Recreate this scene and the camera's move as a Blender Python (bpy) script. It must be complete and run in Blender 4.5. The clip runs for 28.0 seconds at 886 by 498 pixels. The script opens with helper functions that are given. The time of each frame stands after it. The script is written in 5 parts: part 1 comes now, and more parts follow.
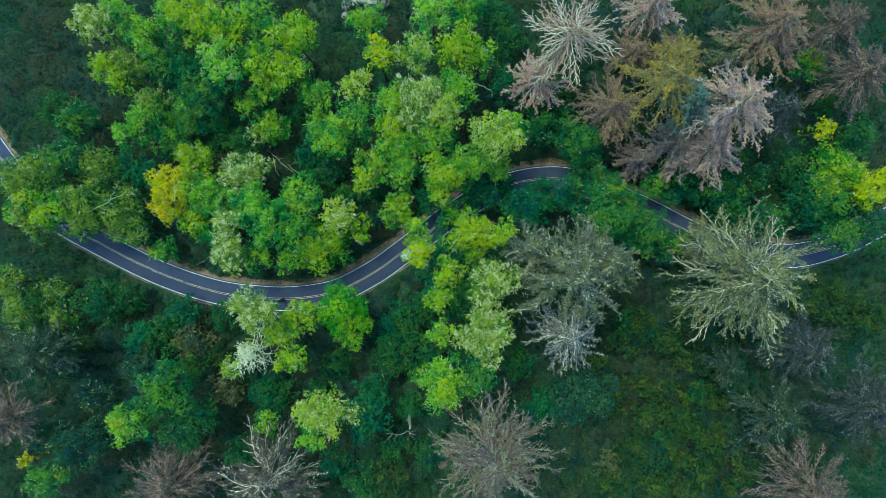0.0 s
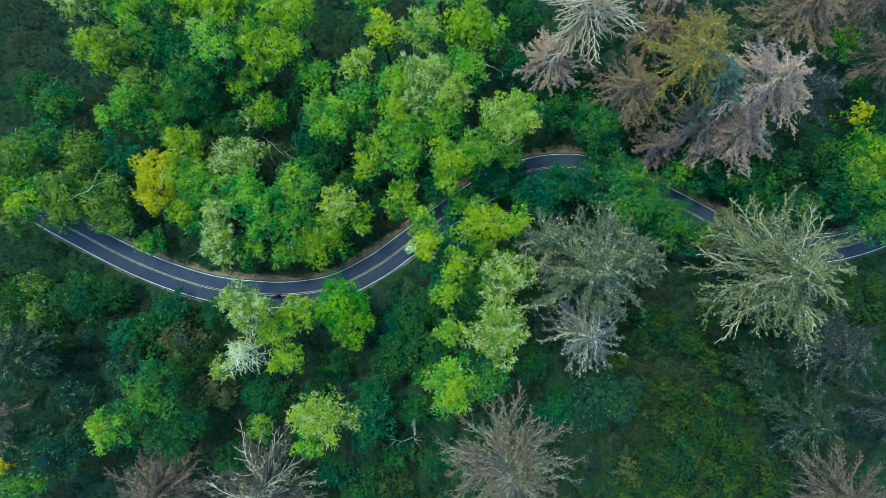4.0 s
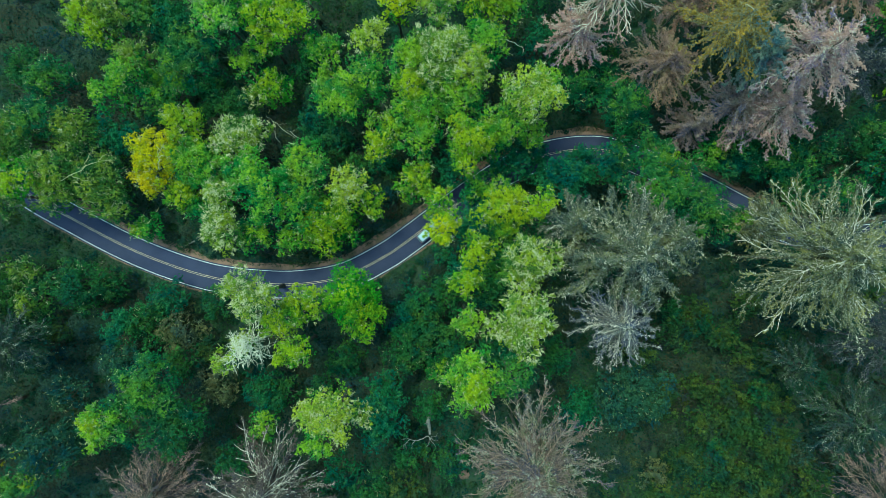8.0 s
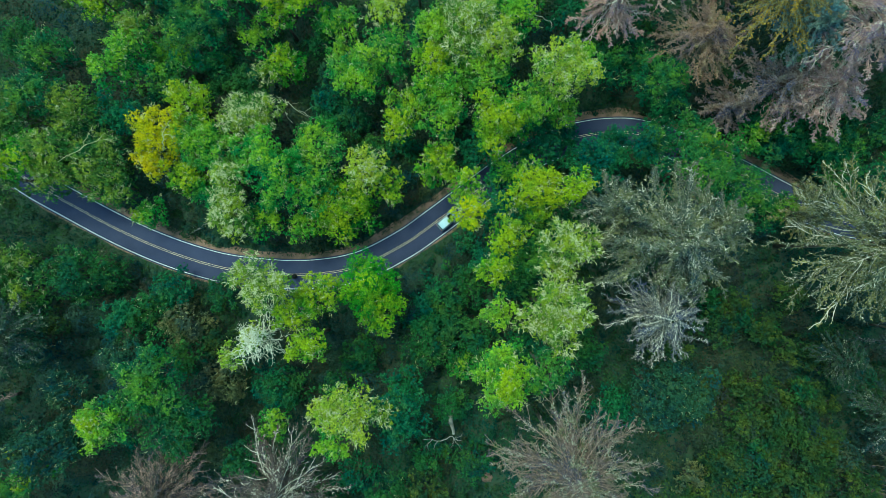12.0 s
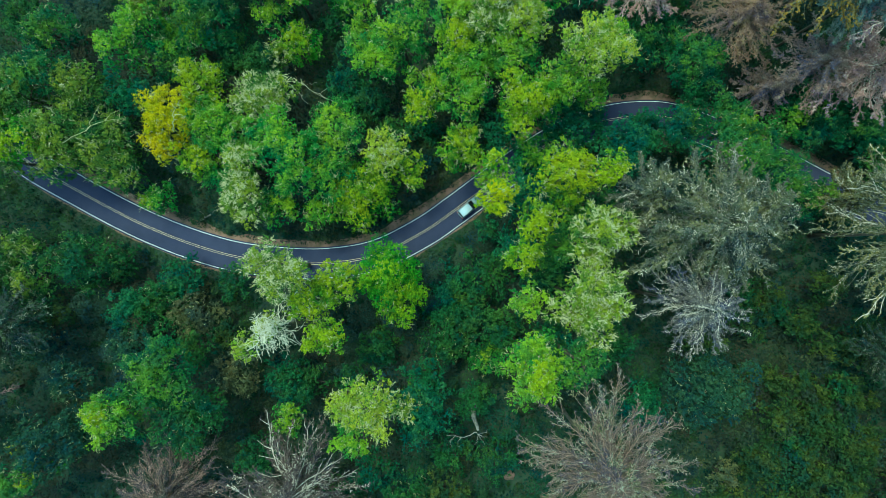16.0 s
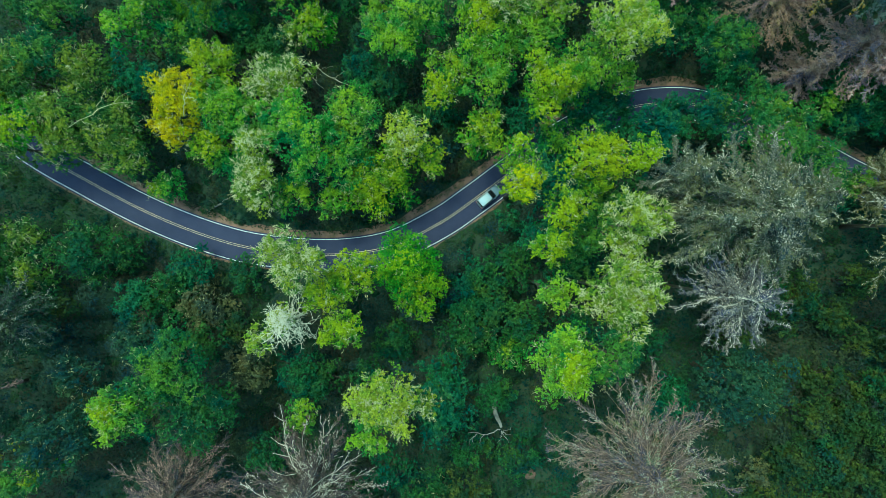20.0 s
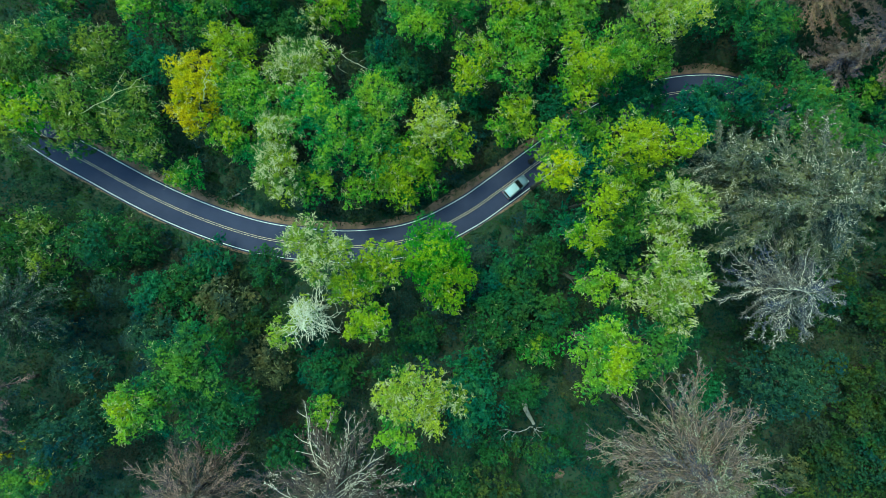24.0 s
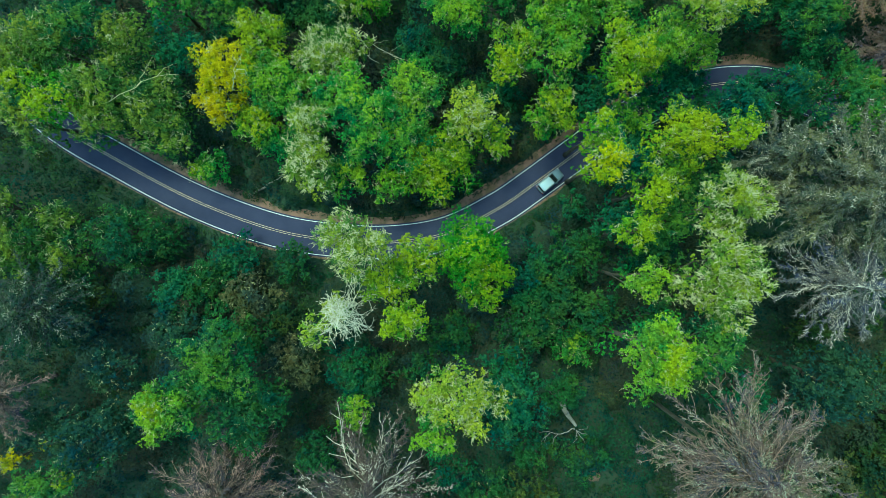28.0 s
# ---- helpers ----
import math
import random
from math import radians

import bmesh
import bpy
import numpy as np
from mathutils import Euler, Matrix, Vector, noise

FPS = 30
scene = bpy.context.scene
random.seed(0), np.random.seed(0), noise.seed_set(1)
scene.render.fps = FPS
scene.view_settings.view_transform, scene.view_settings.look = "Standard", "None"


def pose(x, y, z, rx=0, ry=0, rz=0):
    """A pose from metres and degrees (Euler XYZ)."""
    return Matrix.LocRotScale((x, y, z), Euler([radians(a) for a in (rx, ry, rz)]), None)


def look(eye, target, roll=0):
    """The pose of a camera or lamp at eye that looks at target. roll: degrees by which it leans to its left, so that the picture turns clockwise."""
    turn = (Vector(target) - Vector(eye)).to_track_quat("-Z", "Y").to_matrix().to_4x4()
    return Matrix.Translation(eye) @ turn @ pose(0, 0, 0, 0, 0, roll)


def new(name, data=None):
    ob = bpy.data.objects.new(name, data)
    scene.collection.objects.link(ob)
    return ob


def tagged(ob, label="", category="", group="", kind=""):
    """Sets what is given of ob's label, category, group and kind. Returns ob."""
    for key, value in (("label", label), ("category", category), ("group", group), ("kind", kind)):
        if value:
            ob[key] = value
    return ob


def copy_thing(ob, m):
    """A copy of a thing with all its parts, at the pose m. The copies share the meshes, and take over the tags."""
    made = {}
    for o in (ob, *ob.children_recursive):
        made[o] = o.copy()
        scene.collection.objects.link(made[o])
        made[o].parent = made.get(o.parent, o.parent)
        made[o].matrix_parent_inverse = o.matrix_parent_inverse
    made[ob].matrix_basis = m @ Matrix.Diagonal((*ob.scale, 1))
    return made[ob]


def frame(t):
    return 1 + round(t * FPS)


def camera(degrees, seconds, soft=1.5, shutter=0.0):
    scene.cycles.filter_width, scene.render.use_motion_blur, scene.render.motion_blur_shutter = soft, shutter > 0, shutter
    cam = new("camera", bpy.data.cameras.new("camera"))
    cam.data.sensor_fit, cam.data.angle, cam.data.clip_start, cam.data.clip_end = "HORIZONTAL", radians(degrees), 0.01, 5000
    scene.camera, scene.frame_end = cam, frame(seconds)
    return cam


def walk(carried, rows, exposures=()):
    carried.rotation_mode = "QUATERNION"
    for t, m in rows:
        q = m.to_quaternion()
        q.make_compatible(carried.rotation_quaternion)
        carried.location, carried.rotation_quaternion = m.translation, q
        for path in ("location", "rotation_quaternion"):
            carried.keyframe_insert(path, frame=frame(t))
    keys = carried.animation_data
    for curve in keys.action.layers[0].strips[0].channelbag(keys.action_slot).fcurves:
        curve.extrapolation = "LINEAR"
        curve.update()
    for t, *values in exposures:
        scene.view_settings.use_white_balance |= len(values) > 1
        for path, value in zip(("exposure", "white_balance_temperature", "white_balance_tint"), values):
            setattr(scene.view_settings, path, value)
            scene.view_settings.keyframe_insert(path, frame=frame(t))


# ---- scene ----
cam = camera(75.3, 28.0, soft=0.72)
METRES, EYE, TILT, LEAN, TURN = 48.0, 131.0, -90.0, 0.0, 0.0
ROWS = [
    (0.0, 0.0, 0.0, 0.0, -0.0, 0.0, 0.0),
    (0.5, -0.0002, 0.022, -0.0013, -0.03, 0.04, -0.0),
    (1.0, -0.0008, 0.0426, -0.0041, -0.04, 0.09, -0.02),
    (1.5, -0.0022, 0.0652, -0.0073, -0.04, 0.1, -0.03),
    (2.0, -0.0051, 0.0854, -0.012, -0.06, 0.11, -0.05),
    (2.5, -0.0092, 0.1084, -0.0179, -0.05, 0.12, -0.05),
    (3.0, -0.0145, 0.1292, -0.024, -0.05, 0.12, -0.07),
    (3.5, -0.0219, 0.1526, -0.0305, -0.03, 0.12, -0.07),
    (5.5, -0.0585, 0.2327, -0.062, -0.04, 0.24, -0.17),
    (6.0, -0.0661, 0.2504, -0.0676, -0.04, 0.22, -0.2),
    (6.5, -0.0731, 0.2707, -0.0738, -0.01, 0.2, -0.21),
    (7.0, -0.079, 0.2882, -0.0799, -0.0, 0.19, -0.23),
    (7.5, -0.0857, 0.3084, -0.0857, 0.0, 0.17, -0.25),
    (8.0, -0.0923, 0.3259, -0.091, 0.01, 0.16, -0.27),
    (8.5, -0.1001, 0.3457, -0.0961, 0.02, 0.14, -0.29),
    (9.0, -0.1087, 0.3631, -0.1017, 0.02, 0.13, -0.31),
    (9.5, -0.1185, 0.3829, -0.1081, 0.01, 0.14, -0.33),
    (10.0, -0.1288, 0.3998, -0.1129, 0.0, 0.12, -0.35),
    (10.5, -0.1413, 0.4188, -0.1187, 0.0, 0.12, -0.37),
    (11.0, -0.1524, 0.4349, -0.1236, -0.0, 0.11, -0.39),
    (11.5, -0.1658, 0.4528, -0.1289, -0.02, 0.1, -0.44),
    (12.0, -0.1766, 0.4673, -0.1343, -0.01, 0.1, -0.44),
    (12.5, -0.1887, 0.4832, -0.1398, -0.01, 0.08, -0.48),
    (14.5, -0.2253, 0.5304, -0.1555, 0.01, -0.14, -0.62),
    (15.0, -0.2342, 0.5399, -0.1598, 0.01, -0.15, -0.64),
    (15.5, -0.2431, 0.5496, -0.1629, 0.02, -0.19, -0.65),
    (16.0, -0.2517, 0.5595, -0.1662, 0.04, -0.23, -0.65),
    (16.5, -0.2603, 0.5691, -0.1695, 0.04, -0.25, -0.69),
    (17.0, -0.2686, 0.5786, -0.1726, 0.04, -0.28, -0.7),
    (17.5, -0.2769, 0.5877, -0.1757, 0.04, -0.32, -0.72),
    (18.0, -0.286, 0.5971, -0.1796, 0.04, -0.34, -0.75),
    (18.5, -0.2947, 0.6064, -0.1838, 0.04, -0.35, -0.76),
    (19.0, -0.3027, 0.6156, -0.1877, 0.04, -0.34, -0.76),
    (19.5, -0.3105, 0.6245, -0.1912, 0.04, -0.37, -0.78),
    (20.0, -0.3187, 0.6333, -0.1953, 0.04, -0.37, -0.79),
    (20.5, -0.3271, 0.6424, -0.1987, 0.04, -0.4, -0.81),
    (21.0, -0.3373, 0.6504, -0.2025, 0.02, -0.4, -0.81),
    (21.5, -0.3479, 0.6583, -0.2057, 0.01, -0.43, -0.81),
    (23.5, -0.3988, 0.6902, -0.2231, -0.09, -0.37, -0.92),
    (24.0, -0.4122, 0.698, -0.2264, -0.11, -0.35, -0.92),
    (24.5, -0.4258, 0.7057, -0.228, -0.12, -0.39, -0.94),
    (25.0, -0.4396, 0.7133, -0.2313, -0.12, -0.38, -0.93),
    (25.5, -0.4535, 0.7209, -0.2334, -0.13, -0.41, -0.95),
    (26.0, -0.4678, 0.7283, -0.2361, -0.16, -0.4, -0.96),
    (26.5, -0.4811, 0.7361, -0.2384, -0.16, -0.41, -0.97),
    (27.0, -0.4954, 0.7433, -0.24, -0.17, -0.41, -0.97),
    (27.5, -0.5099, 0.7508, -0.2406, -0.19, -0.41, -1.0),
    (28.0, -0.5242, 0.7583, -0.2397, -0.21, -0.43, -1.01),
]
walk(cam, [(t, pose(0, 0, EYE, TILT, LEAN, TURN) @ pose(METRES * x, METRES * y, METRES * z, 90 + pitch, roll, yaw)) for t, x, y, z, yaw, pitch, roll in ROWS], exposures=[(0.0, 1.40, 6470.0, -41.0), (28.0, 1.40, 6740.0, -43.0)])

# ---- light: a bright overcast sky with a wide, soft sun ----
world = bpy.data.worlds.new("sky_world")
scene.world = world
world.use_nodes = True
SUN_UP, SUN_TURN = radians(62), radians(-40)
wn = world.node_tree.nodes
sky = wn.new("ShaderNodeTexSky")
sky.sky_type, sky.sun_disc = "NISHITA", False
sky.sun_elevation, sky.sun_rotation = SUN_UP, SUN_TURN
sky.air_density, sky.dust_density, sky.ozone_density = 1.3, 0.6, 1.6
wn["Background"].inputs["Strength"].default_value = 0.15
world.node_tree.links.new(sky.outputs[0], wn["Background"].inputs["Color"])
sun = new("sun", bpy.data.lights.new("sun", "SUN"))
sun.data.energy, sun.data.angle, sun.data.color = 1.2, radians(20), (1.0, 0.95, 0.84)
toward = Vector((math.sin(SUN_TURN) * math.cos(SUN_UP), math.cos(SUN_TURN) * math.cos(SUN_UP), math.sin(SUN_UP)))
sun.matrix_world = look(toward * 300, (0, 0, 0))


# ---- materials ----
def shader(name, rough=0.7):
    m = bpy.data.materials.new(name)
    m.use_nodes = True
    t = m.node_tree
    b = t.nodes["Principled BSDF"]
    b.inputs["Roughness"].default_value = rough
    return m, t, b


def link(t, a, b):
    t.links.new(a, b)


def noise_node(t, scale, detail=4.0, rough=0.6, coords="Object"):
    co = t.nodes.new("ShaderNodeTexCoord")
    n = t.nodes.new("ShaderNodeTexNoise")
    n.inputs["Scale"].default_value = scale
    n.inputs["Detail"].default_value = detail
    n.inputs["Roughness"].default_value = rough
    link(t, co.outputs[coords], n.inputs["Vector"])
    return n


def ramp(t, src, lo, hi):
    r = t.nodes.new("ShaderNodeMapRange")
    r.inputs["From Min"].default_value, r.inputs["From Max"].default_value = lo, hi
    link(t, src, r.inputs["Value"])
    return r.outputs[0]


def mix(t, fac, a, b, mode="MIX"):
    n = t.nodes.new("ShaderNodeMix")
    n.data_type, n.blend_type = "RGBA", mode
    if isinstance(fac, float):
        n.inputs[0].default_value = fac
    else:
        link(t, fac, n.inputs[0])
    for s, v in ((6, a), (7, b)):
        if isinstance(v, tuple):
            n.inputs[s].default_value = (*v, 1)
        else:
            link(t, v, n.inputs[s])
    return n.outputs[2]


def bump(t, b, src, strength, distance=0.05):
    n = t.nodes.new("ShaderNodeBump")
    n.inputs["Strength"].default_value, n.inputs["Distance"].default_value = strength, distance
    link(t, src, n.inputs["Height"])
    link(t, n.outputs[0], b.inputs["Normal"])


def foliage(name, leaf, young, turning, share, through_light=0.34, spread=0.26, lit_top=0.0):
    """Leaves: two greens from leaf to leaf, patches that turn, crown tops yellowed for turned leaves and painted top
    light, a little change from plant to plant, light that shines through.
    """
    m, t, b = shader(name, 0.62)
    b.inputs["Specular IOR Level"].default_value = 0.08
    geo = t.nodes.new("ShaderNodeNewGeometry")
    sprig = noise_node(t, 1.1, 3.0)
    link(t, geo.outputs["Position"], sprig.inputs["Vector"])
    blend = t.nodes.new("ShaderNodeMath")
    blend.operation = "MULTIPLY_ADD"
    link(t, geo.outputs["Random Per Island"], blend.inputs[0])
    blend.inputs[1].default_value = 0.35
    link(t, ramp(t, sprig.outputs["Fac"], 0.30, 0.95), blend.inputs[2])
    c = mix(t, blend.outputs[0], leaf, young)
    cool = noise_node(t, 0.21, 2.0)
    cool.inputs["Distortion"].default_value = 0.8
    deep = (leaf[0] * 0.55, leaf[1] * 0.80, leaf[2] * 1.6 + 0.004)
    link(t, geo.outputs["Position"], cool.inputs["Vector"])
    c = mix(t, ramp(t, cool.outputs["Fac"], 0.43, 0.68), c, deep)
    patch = noise_node(t, 0.34, 3.0)
    link(t, geo.outputs["Position"], patch.inputs["Vector"])
    turned_or_lit = patch.outputs["Fac"]
    # Yellower with height: part turned leaves, part top light put into the colour.
    if lit_top:
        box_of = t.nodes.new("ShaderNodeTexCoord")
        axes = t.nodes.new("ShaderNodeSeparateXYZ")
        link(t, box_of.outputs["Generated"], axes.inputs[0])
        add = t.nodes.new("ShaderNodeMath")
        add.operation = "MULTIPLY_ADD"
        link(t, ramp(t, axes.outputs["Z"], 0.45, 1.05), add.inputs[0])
        add.inputs[1].default_value = lit_top
        link(t, turned_or_lit, add.inputs[2])
        turned_or_lit = add.outputs[0]
        share -= lit_top * 1.1
    c = mix(t, ramp(t, turned_or_lit, 0.62 - share * 0.4, 0.92 - share * 0.4), c, turning)
    info = t.nodes.new("ShaderNodeObjectInfo")
    hue = t.nodes.new("ShaderNodeHueSaturation")
    link(t, ramp(t, info.outputs["Random"], -1.2, 2.2), hue.inputs["Hue"])
    hr = hue.inputs["Hue"].links[0].from_node
    hr.inputs["To Min"].default_value, hr.inputs["To Max"].default_value = 0.475, 0.525
    vr = ramp(t, geo.outputs["Random Per Island"], 0.0, 1.0)
    vn = vr.node
    vn.inputs["To Min"].default_value, vn.inputs["To Max"].default_value = 1 - spread, 1 + spread
    grain = noise_node(t, 2.6, 3.0)
    gr = ramp(t, grain.outputs["Fac"], 0.32, 0.68)
    gr.node.inputs["To Min"].default_value, gr.node.inputs["To Max"].default_value = 0.74, 1.26
    mul = t.nodes.new("ShaderNodeMath")
    mul.operation = "MULTIPLY"
    link(t, vr, mul.inputs[0])
    link(t, gr, mul.inputs[1])
    link(t, mul.outputs[0], hue.inputs["Value"])
    link(t, c, hue.inputs["Color"])
    link(t, hue.outputs[0], b.inputs["Base Color"])
    tr = t.nodes.new("ShaderNodeBsdfTranslucent")
    link(t, hue.outputs[0], tr.inputs["Color"])
    ms = t.nodes.new("ShaderNodeMixShader")
    ms.inputs[0].default_value = through_light
    link(t, b.outputs[0], ms.inputs[1])
    link(t, tr.outputs[0], ms.inputs[2])
    link(t, ms.outputs[0], t.nodes["Material Output"].inputs["Surface"])
    return m


def bark(name, a, b_colour, scale=3.0):
    m, t, b = shader(name, 0.9)
    n = noise_node(t, scale, 5.0)
    fine = noise_node(t, scale * 8, 3.0)
    c = mix(t, ramp(t, n.outputs["Fac"], 0.35, 0.65), a, b_colour)
    geo = t.nodes.new("ShaderNodeNewGeometry")
    c = mix(t, ramp(t, geo.outputs["Random Per Island"], 0.0, 2.5), c, tuple(v * 0.45 for v in a))
    link(t, c, b.inputs["Base Color"])
    bump(t, b, fine.outputs["Fac"], 0.5)
    return m


LEAF = {
    "gold": foliage("gold_leaves", (0.17, 0.25, 0.012), (0.33, 0.36, 0.014), (0.55, 0.435, 0.015), 0.80),
    "goldlime": foliage("gold_lime_leaves", (0.135, 0.270, 0.013), (0.254, 0.391, 0.020), (0.440, 0.428, 0.014), 0.65, lit_top=0.42),
    "lime": foliage("lime_leaves", (0.058, 0.192, 0.019), (0.126, 0.299, 0.027), (0.302, 0.372, 0.019), 0.6, lit_top=0.42),
    "limepale": foliage("pale_lime_leaves", (0.088, 0.210, 0.027), (0.180, 0.322, 0.044), (0.333, 0.382, 0.041), 0.65, lit_top=0.42),
    "bright": foliage("bright_green_leaves", (0.044, 0.199, 0.016), (0.106, 0.309, 0.022), (0.252, 0.366, 0.016), 0.5, lit_top=0.42),
    "green": foliage("green_leaves", (0.044, 0.181, 0.036), (0.094, 0.292, 0.047), (0.245, 0.375, 0.029), 0.5, lit_top=0.42),
    "palegreen": foliage("silvery_green_leaves", (0.065, 0.231, 0.045), (0.14, 0.374, 0.061), (0.29, 0.451, 0.037), 0.5, lit_top=0.42),
    "pale": foliage("silvery_leaves", (0.069, 0.155, 0.025), (0.134, 0.239, 0.039), (0.269, 0.323, 0.032), 0.5, lit_top=0.42),
    "teal": foliage("blue_green_leaves", (0.025, 0.106, 0.044), (0.049, 0.168, 0.066), (0.09, 0.195, 0.048), 0.25),
    "dull": foliage("dull_blue_green_leaves", (0.024, 0.066, 0.038), (0.045, 0.104, 0.058), (0.074, 0.122, 0.050), 0.3),
    "forest": foliage("forest_green_leaves", (0.027, 0.090, 0.029), (0.053, 0.145, 0.043), (0.105, 0.185, 0.030), 0.3),
    "muted": foliage("muted_green_leaves", (0.050, 0.128, 0.026), (0.105, 0.200, 0.042), (0.215, 0.262, 0.032), 0.5, lit_top=0.42),
    "mid": foliage("mid_green_leaves", (0.025, 0.102, 0.035), (0.049, 0.169, 0.055), (0.128, 0.235, 0.031), 0.4, lit_top=0.42),
    "tan": foliage("dull_brown_olive_leaves", (0.072, 0.090, 0.038), (0.132, 0.140, 0.062), (0.185, 0.165, 0.070), 0.4),
    "olive": foliage("olive_leaves", (0.025, 0.060, 0.021), (0.055, 0.104, 0.031), (0.118, 0.142, 0.026), 0.4),
}
NEEDLE = {
    "yellow": foliage("yellow_green_needles", (0.115, 0.085, 0.020), (0.235, 0.165, 0.034), (0.36, 0.225, 0.036), 0.5, 0.15),
    "tealcon": foliage("blue_green_needles", (0.070, 0.112, 0.092), (0.140, 0.190, 0.160), (0.17, 0.19, 0.15), 0.35, 0.15),
    "lichen": foliage("lichen_olive_needles", (0.044, 0.052, 0.024), (0.105, 0.104, 0.044), (0.29, 0.25, 0.080), 0.42, 0.15),
    "greycon": foliage("grey_green_needles", (0.045, 0.056, 0.034), (0.098, 0.110, 0.064), (0.20, 0.185, 0.075), 0.42, 0.15),
    "darkcon": foliage("dark_green_needles", (0.020, 0.044, 0.023), (0.042, 0.074, 0.038), (0.072, 0.085, 0.038), 0.35, 0.15),
    "white": foliage("faded_brown_twigs", (0.20, 0.115, 0.098), (0.36, 0.22, 0.19), (0.20, 0.18, 0.09), 0.3, 0.1),
    "rust": foliage("rusty_dry_twigs", (0.16, 0.085, 0.060), (0.29, 0.165, 0.12), (0.25, 0.20, 0.08), 0.35, 0.1),
    "deadpink": foliage("pinkish_dry_twigs", (0.25, 0.135, 0.120), (0.47, 0.272, 0.240), (0.19, 0.15, 0.115), 0.25, 0.1),
    "dun": foliage("dun_dry_twigs", (0.165, 0.108, 0.094), (0.310, 0.210, 0.180), (0.16, 0.15, 0.10), 0.3, 0.1),
    "mauve": foliage("purplish_dry_twigs", (0.075, 0.050, 0.046), (0.145, 0.098, 0.090), (0.07, 0.08, 0.045), 0.3, 0.1),
    "deadgrey": foliage("grey_dry_twigs", (0.022, 0.024, 0.027), (0.046, 0.048, 0.052), (0.030, 0.045, 0.032), 0.35, 0.1),
    "bare": foliage("dark_dry_twigs", (0.060, 0.042, 0.038), (0.115, 0.080, 0.072), (0.05, 0.07, 0.035), 0.3, 0.1),
    "deadmoss": foliage("mossy_dry_twigs", (0.095, 0.066, 0.058), (0.18, 0.128, 0.112), (0.11, 0.13, 0.045), 0.4, 0.1),
    "ash": foliage("ash_grey_twigs", (0.080, 0.070, 0.066), (0.160, 0.142, 0.134), (0.11, 0.115, 0.085), 0.3, 0.1),
}
BARK = bark("brown_bark", (0.060, 0.048, 0.036), (0.105, 0.090, 0.068))
PALE_BARK = bark("lichen_bark", (0.41, 0.41, 0.195), (0.62, 0.59, 0.325))
WHITE_BARK = bark("bleached_bark", (0.52, 0.45, 0.37), (0.68, 0.61, 0.52))
DARK_BARK = bark("dark_weathered_bark", (0.040, 0.043, 0.047), (0.080, 0.083, 0.089))
LICHEN_BARK = bark("grey_lichen_bark", (0.245, 0.238, 0.185), (0.42, 0.405, 0.315))
DUN_BARK = bark("dun_dead_bark", (0.215, 0.132, 0.106), (0.35, 0.228, 0.188))
PINK_BARK = bark("pinkish_dead_bark", (0.33, 0.188, 0.160), (0.49, 0.305, 0.262))
BROWN_BARK = bark("dry_brown_bark", (0.085, 0.060, 0.052), (0.15, 0.108, 0.095))
BONE_BARK = bark("sun_bleached_bark", (0.62, 0.57, 0.44), (0.80, 0.75, 0.60))
GREY_BARK = bark("weathered_bark", (0.150, 0.138, 0.130), (0.27, 0.25, 0.235))
OLIVE_BARK = bark("mossy_twig_bark", (0.085, 0.090, 0.055), (0.17, 0.17, 0.11))


# ---- mesh tools ----
def sheet_mesh(name, faces):
    """A mesh of loose faces, given as an array (n, corners, 3)."""
    faces = np.asarray(faces, dtype=np.float32)
    n, k, _ = faces.shape
    me = bpy.data.meshes.new(name)
    me.vertices.add(k * n)
    me.loops.add(k * n)
    me.polygons.add(n)
    me.vertices.foreach_set("co", faces.ravel())
    me.loops.foreach_set("vertex_index", np.arange(k * n, dtype=np.int32))
    me.polygons.foreach_set("loop_start", np.arange(0, k * n, k, dtype=np.int32))
    me.update(calc_edges=True)
    return me


def grid_mesh(name, rows, close=True):
    """A skin over rows of points, an array (n, m, 3); close joins each row's ends."""
    rows = np.asarray(rows, dtype=np.float64)
    n, m, _ = rows.shape
    idx = np.arange(n * m).reshape(n, m)
    faces = []
    for i in range(n - 1):
        for j in range(m if close else m - 1):
            k = (j + 1) % m
            faces.append((int(idx[i, j]), int(idx[i, k]), int(idx[i + 1, k]), int(idx[i + 1, j])))
    if close:
        faces.append(tuple(int(v) for v in idx[0][::-1]))
        faces.append(tuple(int(v) for v in idx[-1]))
    me = bpy.data.meshes.new(name)
    me.from_pydata([tuple(v) for v in rows.reshape(-1, 3)], [], faces)
    me.update()
    return me


def part_of(name, me, material, parent, label=""):
    ob = new(name, me)
    me.materials.append(material)
    ob.parent = parent
    return tagged(ob, label=label)


def part(name, bm, material, parent, label=""):
    me = bpy.data.meshes.new(name)
    bm.to_mesh(me)
    bm.free()
    return part_of(name, me, material, parent, label)


def smooth(me):
    me.polygons.foreach_set("use_smooth", [True] * len(me.polygons))
    return me


def unit(v):
    return v / np.maximum(np.linalg.norm(v, axis=-1, keepdims=True), 1e-9)


def leaves_at(rng, centre, facing, long_half, wide_half, along=None):
    """Small pointed leaves at centre, roughly square to facing."""
    n = len(centre)
    nrm = unit(facing)
    ref = rng.normal(size=(n, 3)) if along is None else along
    u = unit(ref - nrm * np.sum(ref * nrm, axis=1, keepdims=True))
    v = np.cross(nrm, u)
    a = np.broadcast_to(np.asarray(long_half), (n,))[:, None]
    b = np.broadcast_to(np.asarray(wide_half), (n,))[:, None]
    return np.stack([centre - u * a * 0.7 - v * b, centre - u * a * 0.5 + v * b, centre + u * a - nrm * b * 0.4], axis=1)


